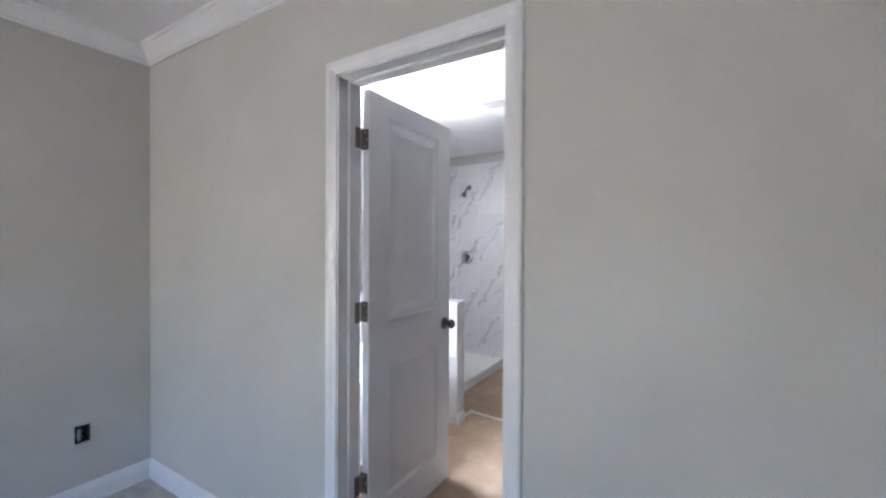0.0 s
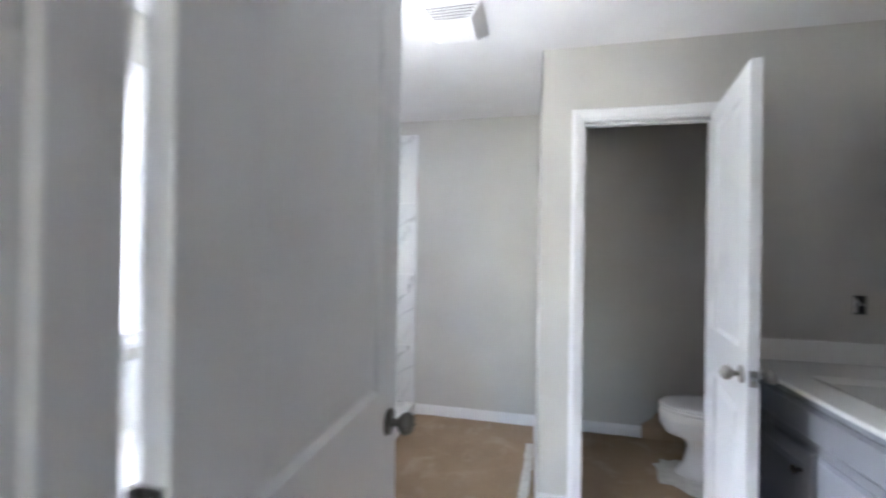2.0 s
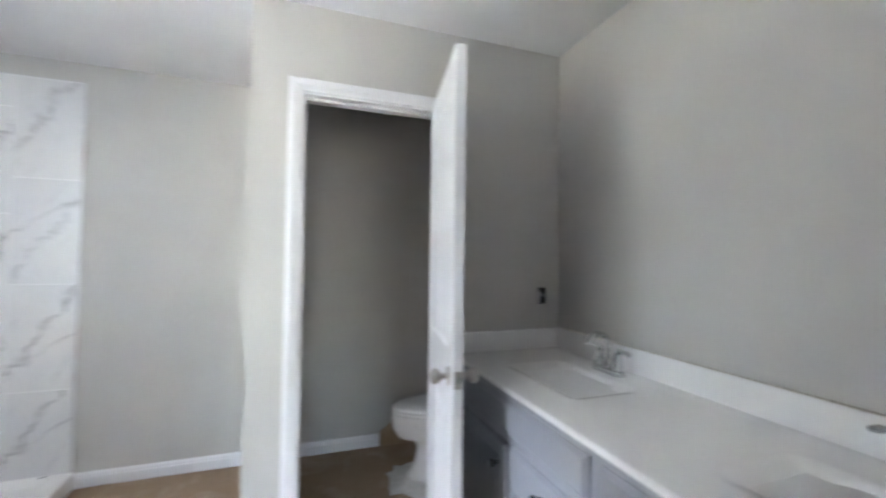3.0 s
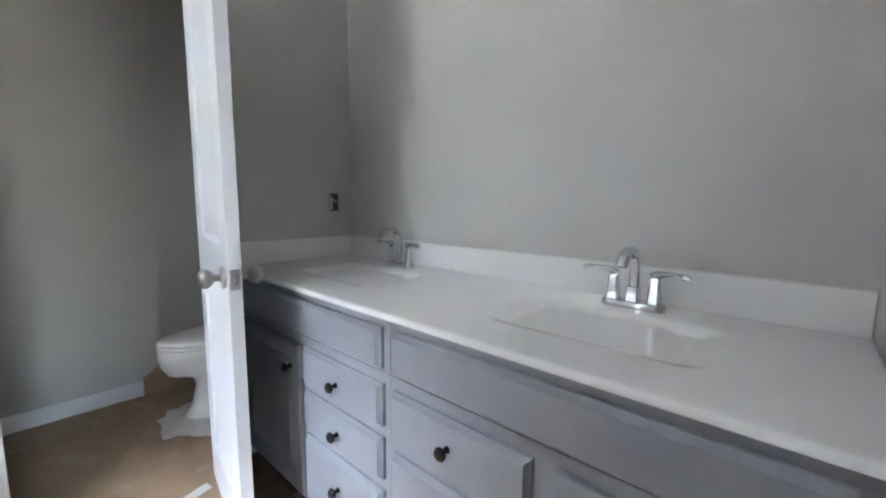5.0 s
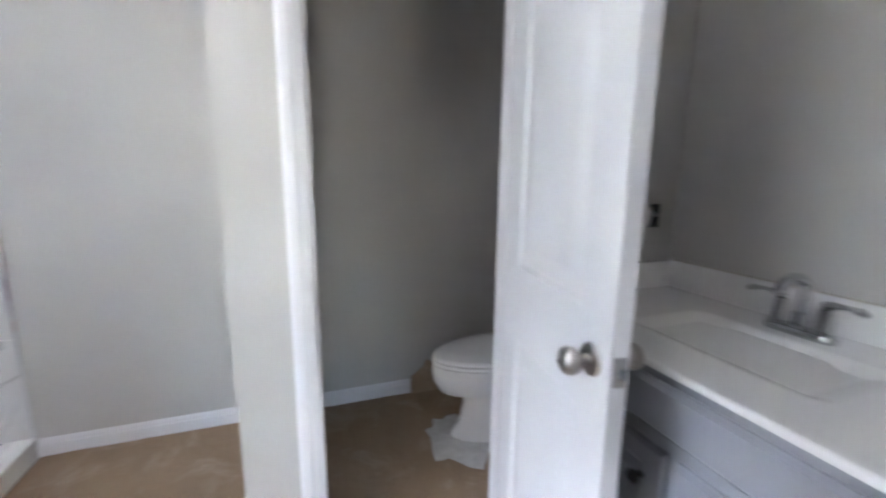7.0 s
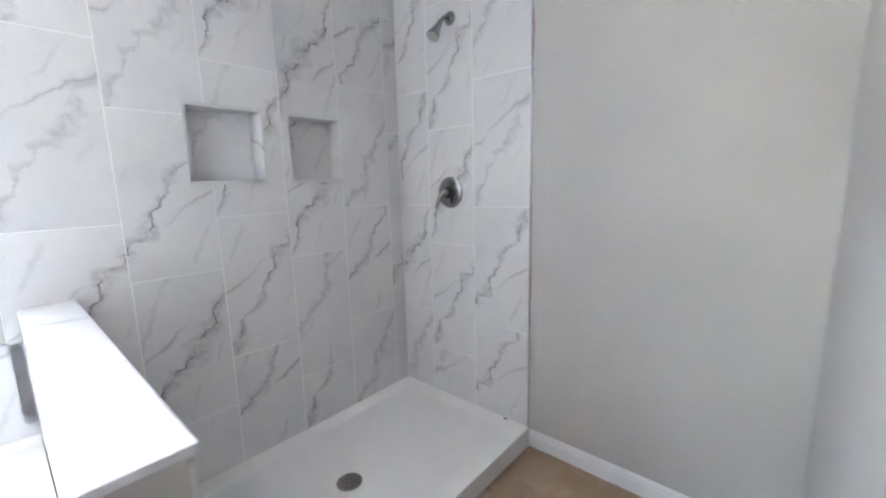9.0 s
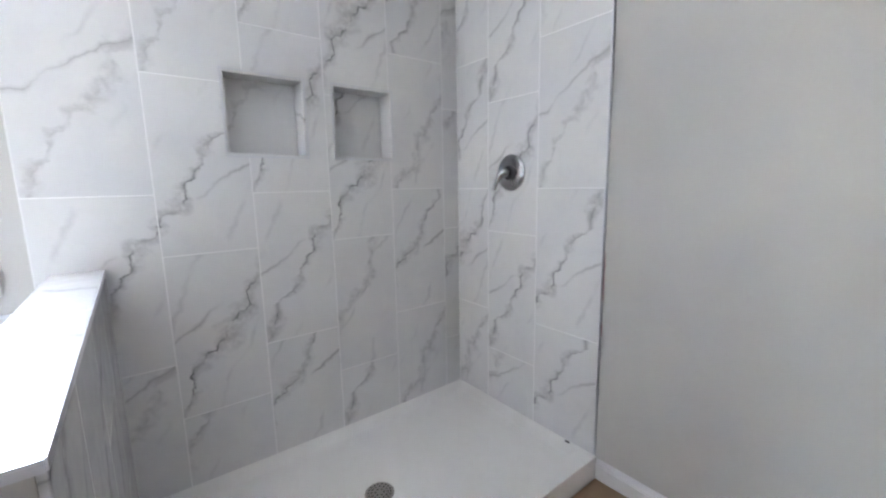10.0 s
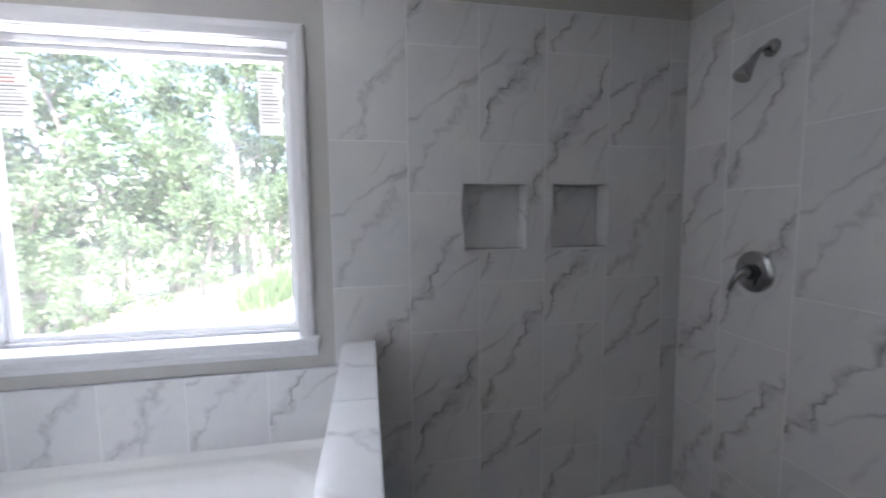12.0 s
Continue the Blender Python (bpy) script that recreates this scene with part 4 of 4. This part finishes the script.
def scrap(cx, cy, rx, ry, z, h, seed, n=22):
    """A torn, rumpled scrap of paper, thicker than flat."""
    rnd = random.Random(seed)
    bm = bmesh.new()
    rings = []
    edge = [1 + rnd.uniform(-0.22, 0.22) for _ in range(n)]
    for s in (1.0, 0.75, 0.45, 0.12):
        rings.append([(cx + rx * s * edge[i] * math.cos(2 * math.pi * i / n), cy + ry * s * edge[i] * math.sin(2 * math.pi * i / n), z + h * (1 - s) * rnd.uniform(0.3, 1.0) + rnd.uniform(0, 0.2) * h) for i in range(n)])
    bm.free()
    low = [(x, y, z - 0.001) for x, y, _ in rings[0]]
    return loft([low, *rings])


tagged(part("paper_scrap", scrap(1.30, 2.43, 0.16, 0.205, 0.006, 0.010, 7), TAPE), "torn white paper round the toilet's foot", "paper scrap")
tagged(part("paper_scrap", scrap(0.50, 1.862, 0.075, 0.024, 0.008, 0.020, 8), TAPE), "crumpled white tape at the foot of the partition", "paper scrap")
tagged(part("paper_scrap", scrap(0.655, 1.868, 0.035, 0.036, 0.008, 0.045, 9), FILM), "crumpled plastic film at the door casing", "paper scrap")
tagged(part("paper_scrap", scrap(1.315, 1.805, 0.04, 0.035, 0.008, 0.02, 12), TAPE), "crumpled white tape beside the open door", "paper scrap")
tagged(part("paper_scrap", scrap(1.44, 1.62, 0.06, 0.10, 0.005, 0.02, 13), KRAFT), "crumpled brown paper by the vanity's toe kick", "paper scrap")


def leaning_flap(x0, x1, seed):
    """Floor paper that curls up against the toilet room's back wall."""
    rnd = random.Random(seed)
    n = 14
    rings = []
    for dz, dy in ((0.004, -0.16), (0.02, -0.06), (0.06, -0.030), (0.11, -0.024), (1.0, -0.020)):
        row = []
        for i in range(n + 1):
            top = 0.15 + 0.05 * math.sin(i * 1.3) + rnd.uniform(-0.012, 0.012)
            row.append((x0 + (x1 - x0) * i / n + (0.02 * dz * 4), NORTH + dy + rnd.uniform(-0.003, 0.003), min(dz, top)))
        rings.append(row)
    bm = bmesh.new()
    vs = [[bm.verts.new(p) for p in row] for row in rings]
    for a, b in zip(vs, vs[1:]):
        for i in range(n):
            bm.faces.new((a[i], a[i + 1], b[i + 1], b[i]))
    ext = bmesh.ops.extrude_face_region(bm, geom=list(bm.faces))
    for v in [g for g in ext["geom"] if isinstance(g, bmesh.types.BMVert)]:
        v.co += Vector((0, -0.0015, 0.001))
    return bm


tagged(part("paper_flap", leaning_flap(1.185, 1.62, 21), KRAFT, smooth=True), "brown paper curled up against the wall behind the toilet", "paper flap")

# ---- exhaust fan grille in the ceiling ----
fan = thing("exhaust_fan", "white plastic exhaust fan grille on the bathroom ceiling", "exhaust fan")
fx0, fx1, fy0, fy1 = -0.118, 0.160, 1.400, 1.690
frame_ring = lambda i, z: [(fx0 + i, fy0 + i, z), (fx1 - i, fy0 + i, z), (fx1 - i, fy1 - i, z), (fx0 + i, fy1 - i, z)]
part("grille_cover", loft([frame_ring(0.0, CEIL_Z), frame_ring(0.0, CEIL_Z - 0.006), frame_ring(0.045, CEIL_Z - 0.046), frame_ring(0.052, CEIL_Z - 0.049)]), VINYL, fan)
for k in range(5):
    i = 0.006 + k * 0.0085
    z = CEIL_Z - 0.006 - (i / 0.045) * 0.040
    part("slat", boxed(fx0 + i + 0.012, fx1 - i - 0.012, fy0 + i - 0.006, fy0 + i + 0.001, z - 0.003, z - 0.0005), VINYL, fan)
    part("slat", boxed(fx0 + i + 0.012, fx1 - i - 0.012, fy1 - i - 0.001, fy1 - i + 0.006, z - 0.003, z - 0.0005), VINYL, fan)
# dark strips carry the shade of the gaps between the slats
for k in range(5):
    i = 0.010 + k * 0.0085
    z = CEIL_Z - 0.006 - (i / 0.045) * 0.040
    part("slot", boxed(fx0 + i + 0.016, fx1 - i - 0.016, fy0 + i - 0.0035, fy0 + i + 0.001, z - 0.0012, z + 0.002), DARK, fan)


# ---- open outlet boxes ----
def outlet_box(label, m, w, h, seed):
    """An empty junction box set in a wall: local x along the wall, y out of it, z up; the wires curl out."""
    rnd = random.Random(seed)
    o = thing("outlet_box", label, "outlet box", "outlet boxes", at=m)
    part("box", panel(-w / 2, w / 2, -h / 2, h / 2, [(-w / 2 + 0.003, w / 2 - 0.003, -h / 2 + 0.003, h / 2 - 0.003)], 0.0, -0.06), DARK, o)
    part("box_back", boxed(-w / 2 + 0.003, w / 2 - 0.003, -0.060, -0.057, -h / 2 + 0.003, h / 2 - 0.003), DARK, o)
    for k in range(3):
        a, b = rnd.uniform(-0.4, 0.4) * w, rnd.uniform(-0.35, 0.35) * h
        c, d = rnd.uniform(-0.4, 0.4) * w, rnd.uniform(-0.4, 0.4) * h
        part("wire", swept([(a, -0.056, b), (a * 0.4, -0.03, b + 0.01), ((a + c) / 2, -0.012, (b + d) / 2), (c, -0.004, d), (c * 0.6, -0.015, d * 0.4)], 0.0028, 8), (WIRE, STEEL, WIRE)[k], o, smooth=True)
    part("device_strap", boxed(-0.006 + w * 0.14, 0.006 + w * 0.22, -0.014, -0.010, -h * 0.42, h * 0.30, 0.001, 1), STEEL, o)
    return o


outlet_box("open outlet box with loose wires in the bedroom wall", pose(BED_W - 0.002, -0.4525, 0.3155, 0, 0, -90), 0.066, 0.094, 4)
outlet_box("open outlet box with loose wires above the vanity", pose(1.855, WC_Y + 0.002, 1.140, 0, 0, 180), 0.050, 0.086, 5)

# ---- stickers on the window glass ----
def sticker(label, ya, yb, za, zb, rows, red):
    s = thing("window_sticker", label, "sticker", "window stickers")
    part("sheet", boxed(-1.5118, -1.5112, ya, yb, za, zb), LABELP, s)
    rnd = random.Random(rows)
    z = zb - 0.012
    for k in range(rows):
        hgt = rnd.choice((0.002, 0.003, 0.004))
        a = ya + 0.006 + rnd.uniform(0, 0.006)
        part("text_bar", boxed(-1.5111, -1.5108, a, yb - 0.006 - rnd.uniform(0, (yb - ya) * 0.35), z - hgt, z), REDINK if k in red else INK, s)
        z -= hgt + (zb - za - 0.03) / rows * 0.72
    return s


sticker("white window sticker with rows of print on the glass", 0.100, 0.232, 1.80, 2.062, 16, (5, 6))
sticker("small white window sticker with rows of print", 1.030, 1.122, 1.795, 2.05, 14, ())


# ---- outside the window ----
def ground_z(x, y):
    away = smooth01((-2.5 - x) / 7.0)
    slope = max(-3.4, min(1.2, -0.35 + 0.262 * (y + 1.7)))
    return -0.75 * (1 - away) + slope * away + 0.06 * noise.noise(Vector((x * 0.4, y * 0.4, 0)))


steps = sorted({round(s * (abs(k) / 40) ** 2.6 * 900 + 0.5 * k, 3) for k in range(41) for s in (-1, 1)})
bm = bmesh.new()
gv = [[bm.verts.new((x - 8, y - 2, ground_z(x - 8, y - 2))) for y in steps] for x in steps]
for i in range(len(steps) - 1):
    for j in range(len(steps) - 1):
        bm.faces.new((gv[i][j], gv[i + 1][j], gv[i + 1][j + 1], gv[i][j + 1]))
structure("ground", bm, EARTH, "pale dry ground that slopes away outside the window", "ground", smooth=True)


def leaves_mesh(name, clumps, mat, seed, per=26, size=(0.07, 0.15)):
    """Many small leaf blades in clumps: (x, y, z, radius)."""
    rnd = random.Random(seed)
    verts, faces = [], []
    for cx, cy, cz, r in clumps:
        for _ in range(per):
            d = Vector((rnd.gauss(0, 1), rnd.gauss(0, 1), rnd.gauss(0, 0.8))) * r * 0.55
            u = Vector((rnd.uniform(-1, 1), rnd.uniform(-1, 1), rnd.uniform(-0.6, 0.6))).normalized()
            w = u.cross(Vector((rnd.uniform(-1, 1), rnd.uniform(-1, 1), rnd.uniform(-1, 1)))).normalized()
            s = rnd.uniform(*size)
            c = Vector((cx, cy, cz)) + d
            k = len(verts)
            verts += [tuple(c - u * s), tuple(c + w * s * 0.45), tuple(c + u * s), tuple(c - w * s * 0.45)]
            faces.append((k, k + 1, k + 2, k + 3))
    me = bpy.data.meshes.new(name)
    me.from_pydata(verts, [], faces)
    me.materials.append(mat)
    return me


def tree(seed, height, spread, mat, label):
    """A broad-leaved tree: tapered trunk, limbs, and a ragged crown of leaf clumps that starts near the ground."""
    rnd = random.Random(seed)
    t = thing("tree", label, "tree", "trees beyond the window")
    bend = [(rnd.uniform(-0.15, 0.15) * k, rnd.uniform(-0.15, 0.15) * k, height * 0.92 * k / 6) for k in range(7)]
    bend[0] = (0, 0, -0.3)
    part("trunk", swept(bend, [0.15 * (1 - k / 7.5) for k in range(7)], 9), BARK, t, smooth=True)
    clumps = []
    for k in range(13):
        h = height * (0.10 + 0.80 * (k + rnd.random() * 0.6) / 13)
        reach = spread * (0.45 + 0.65 * math.sin(math.pi * min(0.96, 0.15 + h / height * 0.85))) * rnd.uniform(0.65, 1.1)
        a = k * 2.4 + rnd.uniform(-0.5, 0.5)
        f = h / (height * 0.92) * 6
        base = Vector(bend[min(5, int(f))]).lerp(Vector(bend[min(6, int(f) + 1)]), f % 1)
        tip = base + Vector((math.cos(a) * reach, math.sin(a) * reach, reach * rnd.uniform(0.15, 0.5)))
        mid = base.lerp(tip, 0.5) + Vector((0, 0, 0.1))
        part("limb", swept([base, mid, tip], [0.05, 0.03, 0.008], 6), BARK, t)
        for q in range(11):
            p = base.lerp(tip, rnd.uniform(0.3, 1.08)) + Vector((rnd.gauss(0, 0.25), rnd.gauss(0, 0.25), rnd.gauss(0, 0.22))) * spread * 0.45
            clumps.append((p.x, p.y, p.z, rnd.uniform(0.22, 0.48)))
    for q in range(16):
        p = Vector(bend[6]) + Vector((rnd.gauss(0, 0.4), rnd.gauss(0, 0.4), rnd.uniform(-0.8, 0.5)))
        clumps.append((p.x, p.y, p.z, rnd.uniform(0.2, 0.4)))
    crown_ob = new("crown", leaves_mesh("crown", clumps, mat, seed + 50))
    crown_ob.parent = t
    return t


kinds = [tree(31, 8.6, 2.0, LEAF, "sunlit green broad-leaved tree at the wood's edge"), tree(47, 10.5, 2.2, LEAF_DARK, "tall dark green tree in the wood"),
         tree(63, 6.0, 1.9, LEAF, "bushy young green tree at the wood's edge")]
rnd = random.Random(5)
spots = []
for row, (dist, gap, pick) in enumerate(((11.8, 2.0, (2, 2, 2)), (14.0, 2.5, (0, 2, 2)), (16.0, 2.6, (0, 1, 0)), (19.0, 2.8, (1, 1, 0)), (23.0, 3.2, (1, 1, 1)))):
    y = -22.0 - row * 3
    k = 0
    while y < 15:
        spots.append((-dist + rnd.uniform(-1.0, 1.0) - 0.12 * (y + 6), y, pick[k % 3], rnd.uniform(0.85, 1.2) * (0.45 if row == 0 else 1.0)))
        y += gap * rnd.uniform(0.7, 1.25)
        k += 1
used = set()
for x, y, k, s in spots:
    m = pose(x, y, ground_z(x, y) - 0.1, 0, 0, rnd.uniform(0, 360)) @ Matrix.Scale(s, 4)
    if k in used:
        c = copy_thing(kinds[k], pose(0, 0, 0))
        c.matrix_basis = m
    else:
        kinds[k].matrix_basis = m
        used.add(k)


def blades(cx, cy, rx, ry, n, seed, tall):
    rnd = random.Random(seed)
    verts, faces = [], []
    for _ in range(n):
        a, r = rnd.uniform(0, 6.283), math.sqrt(rnd.random())
        x, y = cx + rx * r * math.cos(a), cy + ry * r * math.sin(a)
        z, h = ground_z(x, y) - 0.03, tall * rnd.uniform(0.5, 1.1)
        b, w = rnd.uniform(0, 6.283), rnd.uniform(0.008, 0.02)
        dx, dy = math.cos(b), math.sin(b)
        k = len(verts)
        verts += [(x - dy * w, y + dx * w, z), (x + dy * w, y - dx * w, z), (x + dx * h * 0.15 + dy * w * 0.6, y + dy * h * 0.15 - dx * w * 0.6, z + h * 0.6), (x + dx * h * 0.4, y + dy * h * 0.4, z + h)]
        faces.append((k, k + 1, k + 2, k + 3))
    me = bpy.data.meshes.new("grass")
    me.from_pydata(verts, [], faces)
    me.materials.append(GRASS)
    return me


tagged(new("grass", blades(-7.6, -0.45, 0.55, 0.5, 420, 3, 0.6)), "tall green grass on the bank outside", "grass", "", "stuff")
tagged(new("weeds", blades(-12.5, -7.0, 1.5, 6.0, 900, 4, 0.30)), "weeds along the foot of the wood", "weeds", "", "stuff")


# ---- wall tiles, each a piece of its own ----
GAP = 0.0018
TILE_H = 0.5935


def tile_rows(phase, z0, z1):
    z = phase - math.ceil((phase - z0) / TILE_H) * TILE_H
    rows = []
    while z < z1:
        a, b = max(z, z0), min(z + TILE_H, z1)
        if b - a > 0.012:
            rows.append((a, b))
        z += TILE_H
    return rows


tile_meshes = {}


def tile_mesh(w, h, t, holes=()):
    """A tile with eased edges: local x along, z up, its face at y = t; alike tiles share one mesh."""
    key = (round(w, 4), round(h, 4), round(t, 4), tuple(holes))
    if key not in tile_meshes:
        if holes:
            bm = panel(0, w, 0, h, holes, 0, t)
        else:
            e = 0.0012
            ring = lambda y, i: [(i, y, i), (w - i, y, i), (w - i, y, h - i), (i, y, h - i)]
            bm = loft([ring(0, 0), ring(t - e, 0), ring(t, e)])
        tile_meshes[key] = finish("tile", bm, MARBLE)
    return tile_meshes[key]


def lay(parent, m, w, h, t=0.009, holes=()):
    """One tile at m, whose local y points out of the wall."""
    ob = new("tile", tile_mesh(w, h, t, holes))
    ob.parent, ob.matrix_basis = parent, m
    return ob


# window wall: local x runs along -y so that local y points into the room
def west(y1, z, depth=WEST + 0.003):
    return pose(depth, y1, z, 0, 0, -90)


tiled_west = tagged(part("wall_tiles_west", along_y(panel(1.310, TILE_N, 0.0, 2.322, NICHES, WEST - 0.001, WEST + 0.0112)), GROUT), "white marble-look porcelain tile on the shower's long wall", "tiled wall", "", "structure")
cols = [1.310, 1.624, 1.926, 2.225, 2.524, 2.825, TILE_N - 0.001]
for i, (a, b) in enumerate(zip(cols, cols[1:])):
    for z0, z1 in tile_rows((1.166, 0.958)[i % 2], 0.088, 2.320):
        ya, yb, za, zb = a + GAP, b - GAP, z0 + GAP, z1 - GAP
        holes = []
        for n in NICHES:
            if n[0] < yb and n[1] > ya and n[2] < zb and n[3] > za:
                holes.append((max(0, yb - n[1]), min(yb - ya, yb - n[0]), max(0, n[2] - za), min(zb - za, n[3] - za)))
        lay(tiled_west, west(yb, za), yb - ya, zb - za, 0.009, holes)

# niches: tiled back and cheeks, with a pale edge trim
for n in NICHES:
    a, b, c, d = n
    nic = thing("shower_niche", "marble tiled recessed shelf in the shower wall", "niche", "shower niches", "structure")
    part("niche_back", boxed(-1.489, -1.482, a + 0.001, b - 0.001, c + 0.001, d - 0.001), GROUT, nic)
    lay(nic, west(b - 0.012, c + 0.012, -1.4815), b - a - 0.024, d - c - 0.024, 0.004)
    part("niche_shelf", boxed(-1.4815, TILE_W, a + 0.002, b - 0.002, c + 0.0005, c + 0.010, 0.001, 1), MARBLE, nic)
    part("niche_top", boxed(-1.4815, TILE_W, a + 0.002, b - 0.002, d - 0.010, d - 0.0005, 0.001, 1), MARBLE, nic)
    part("niche_cheek", boxed(-1.4815, TILE_W, a + 0.0005, a + 0.010, c + 0.0105, d - 0.0105, 0.001, 1), MARBLE, nic)
    part("niche_cheek", boxed(-1.4815, TILE_W, b - 0.010, b - 0.0005, c + 0.0105, d - 0.0105, 0.001, 1), MARBLE, nic)
    ring = panel(a - 0.003, b + 0.003, c - 0.003, d + 0.003, [(a + 0.003, b - 0.003, c + 0.003, d - 0.003)], TILE_W - 0.002, TILE_W + 0.0015)
    part("edge_trim", along_y(ring), STEEL, nic, "thin metal edge trim")

# valve wall
tiled_north = tagged(part("wall_tiles_north", panel(TILE_W, -0.558, 0.0, 2.322, [], NORTH + 0.001, TILE_N + 0.0008), GROUT), "white marble-look porcelain tile on the valve wall", "tiled wall", "", "structure")
cols = [TILE_W + 0.001, -1.163, -0.867, -0.558]
for i, (a, b) in enumerate(zip(cols, cols[1:])):
    for z0, z1 in tile_rows((1.160, 0.957)[i % 2], 0.088, 2.320):
        lay(tiled_north, pose(b - GAP, NORTH - 0.001, z0 + GAP, 0, 0, 180), b - a - 2 * GAP, z1 - z0 - 2 * GAP)
part("tile_edge_trim", boxed(-0.5575, -0.554, TILE_N - 0.0015, NORTH + 0.0005, 0.088, 2.324), STEEL, tiled_north, "metal edge trim at the end of the tile")


def smear(z0, z1, w, seed):
    """A thin, uneven streak of sealant beside the edge trim."""
    rnd, n = random.Random(seed), 12
    side = [(-0.5538 + max(0.0004, w * math.sin(math.pi * i / n) * rnd.uniform(0.6, 1.0)), z0 + (z1 - z0) * i / n) for i in range(n + 1)]
    outline = [(-0.5542, z) for _, z in side] + side[::-1]
    return loft([[(x, NORTH + 0.0005, z) for x, z in outline], [(x, NORTH - 0.0016, z) for x, z in outline]])


for z0, z1, w, seed in ((1.83, 1.99, 0.011, 1), (0.83, 0.93, 0.005, 2), (0.74, 0.84, 0.004, 3)):
    part("sealant_smear", smear(z0, z1, w, seed), PINK, tiled_north, "streak of pink sealant")
part("tile_top_trim", boxed(TILE_W, -0.5575, TILE_N - 0.0012, NORTH + 0.0005, 2.3205, 2.324), STEEL, tiled_north)
for z0, h in ((0.60, 0.05), (0.74, 0.11), (1.80, 0.06)):
    part("sealant_stain", boxed(-0.5538, -0.5505, NORTH - 0.0035, NORTH - 0.0005, z0, z0 + h, 0.001, 1), STAIN, tiled_north, "smear of pink sealant")

# tub surround: one row under the window and on the low wall
tiled_tub = tagged(part("wall_tiles_tub", along_y(panel(0.0, PONY[0], 0.50, 0.836, [], WEST - 0.001, WEST + 0.0112)), GROUT), "white marble-look tile splash above the tub", "tiled wall", "", "structure")
edges = [0.0, 0.130, 0.431, 0.735, 1.040, PONY[0]]
for a, b in zip(edges, edges[1:]):
    lay(tiled_tub, west(b - GAP, 0.515), b - a - 2 * GAP, 0.320 - GAP)
part("tile_top_trim", boxed(WEST, TILE_W + 0.001, 0.0, PONY[0], 0.8345, 0.838), STEEL, tiled_tub)

# low wall: tiled faces and cap
edges = [TILE_W + 0.001, -1.09, -0.79, -0.50, -0.262]
for a, b in zip(edges, edges[1:]):
    lay(pony, pose(b - GAP, PONY[0] + 0.0105, 0.515, 0, 0, 180), b - a - 2 * GAP, PONY[2] - 0.518)
for i, (a, b) in enumerate(zip(edges, edges[1:])):
    for z0, z1 in tile_rows((0.955, 0.66)[i % 2], 0.09, PONY[2] - 0.002):
        lay(pony, pose(a + GAP, PONY[1] - 0.0105, z0 + GAP), b - a - 2 * GAP, z1 - z0 - 2 * GAP)
part("cap_bed", boxed(TILE_W, -0.2505, PONY[0] + 0.001, PONY[1] - 0.001, PONY[2], PONY[2] + 0.0085), GROUT, pony)
for a, b in ((TILE_W + 0.001, -0.847), (-0.847, -0.249)):
    w, h = b - a - 2 * GAP, PONY[1] - PONY[0]
    lay(pony, pose(a + GAP, PONY[1], PONY[2] + 0.0015, 90), w, h, 0.0105)
part("cap_edge_trim", boxed(TILE_W, -0.2495, PONY[1] - 0.0005, PONY[1] + 0.0022, PONY[2] - 0.001, PONY[2] + 0.0125), STEEL, pony, "metal edge trim along the cap")
part("cap_end_trim", boxed(-0.2492, -0.2468, PONY[0], PONY[1], PONY[2] - 0.001, PONY[2] + 0.0125), STEEL, pony)
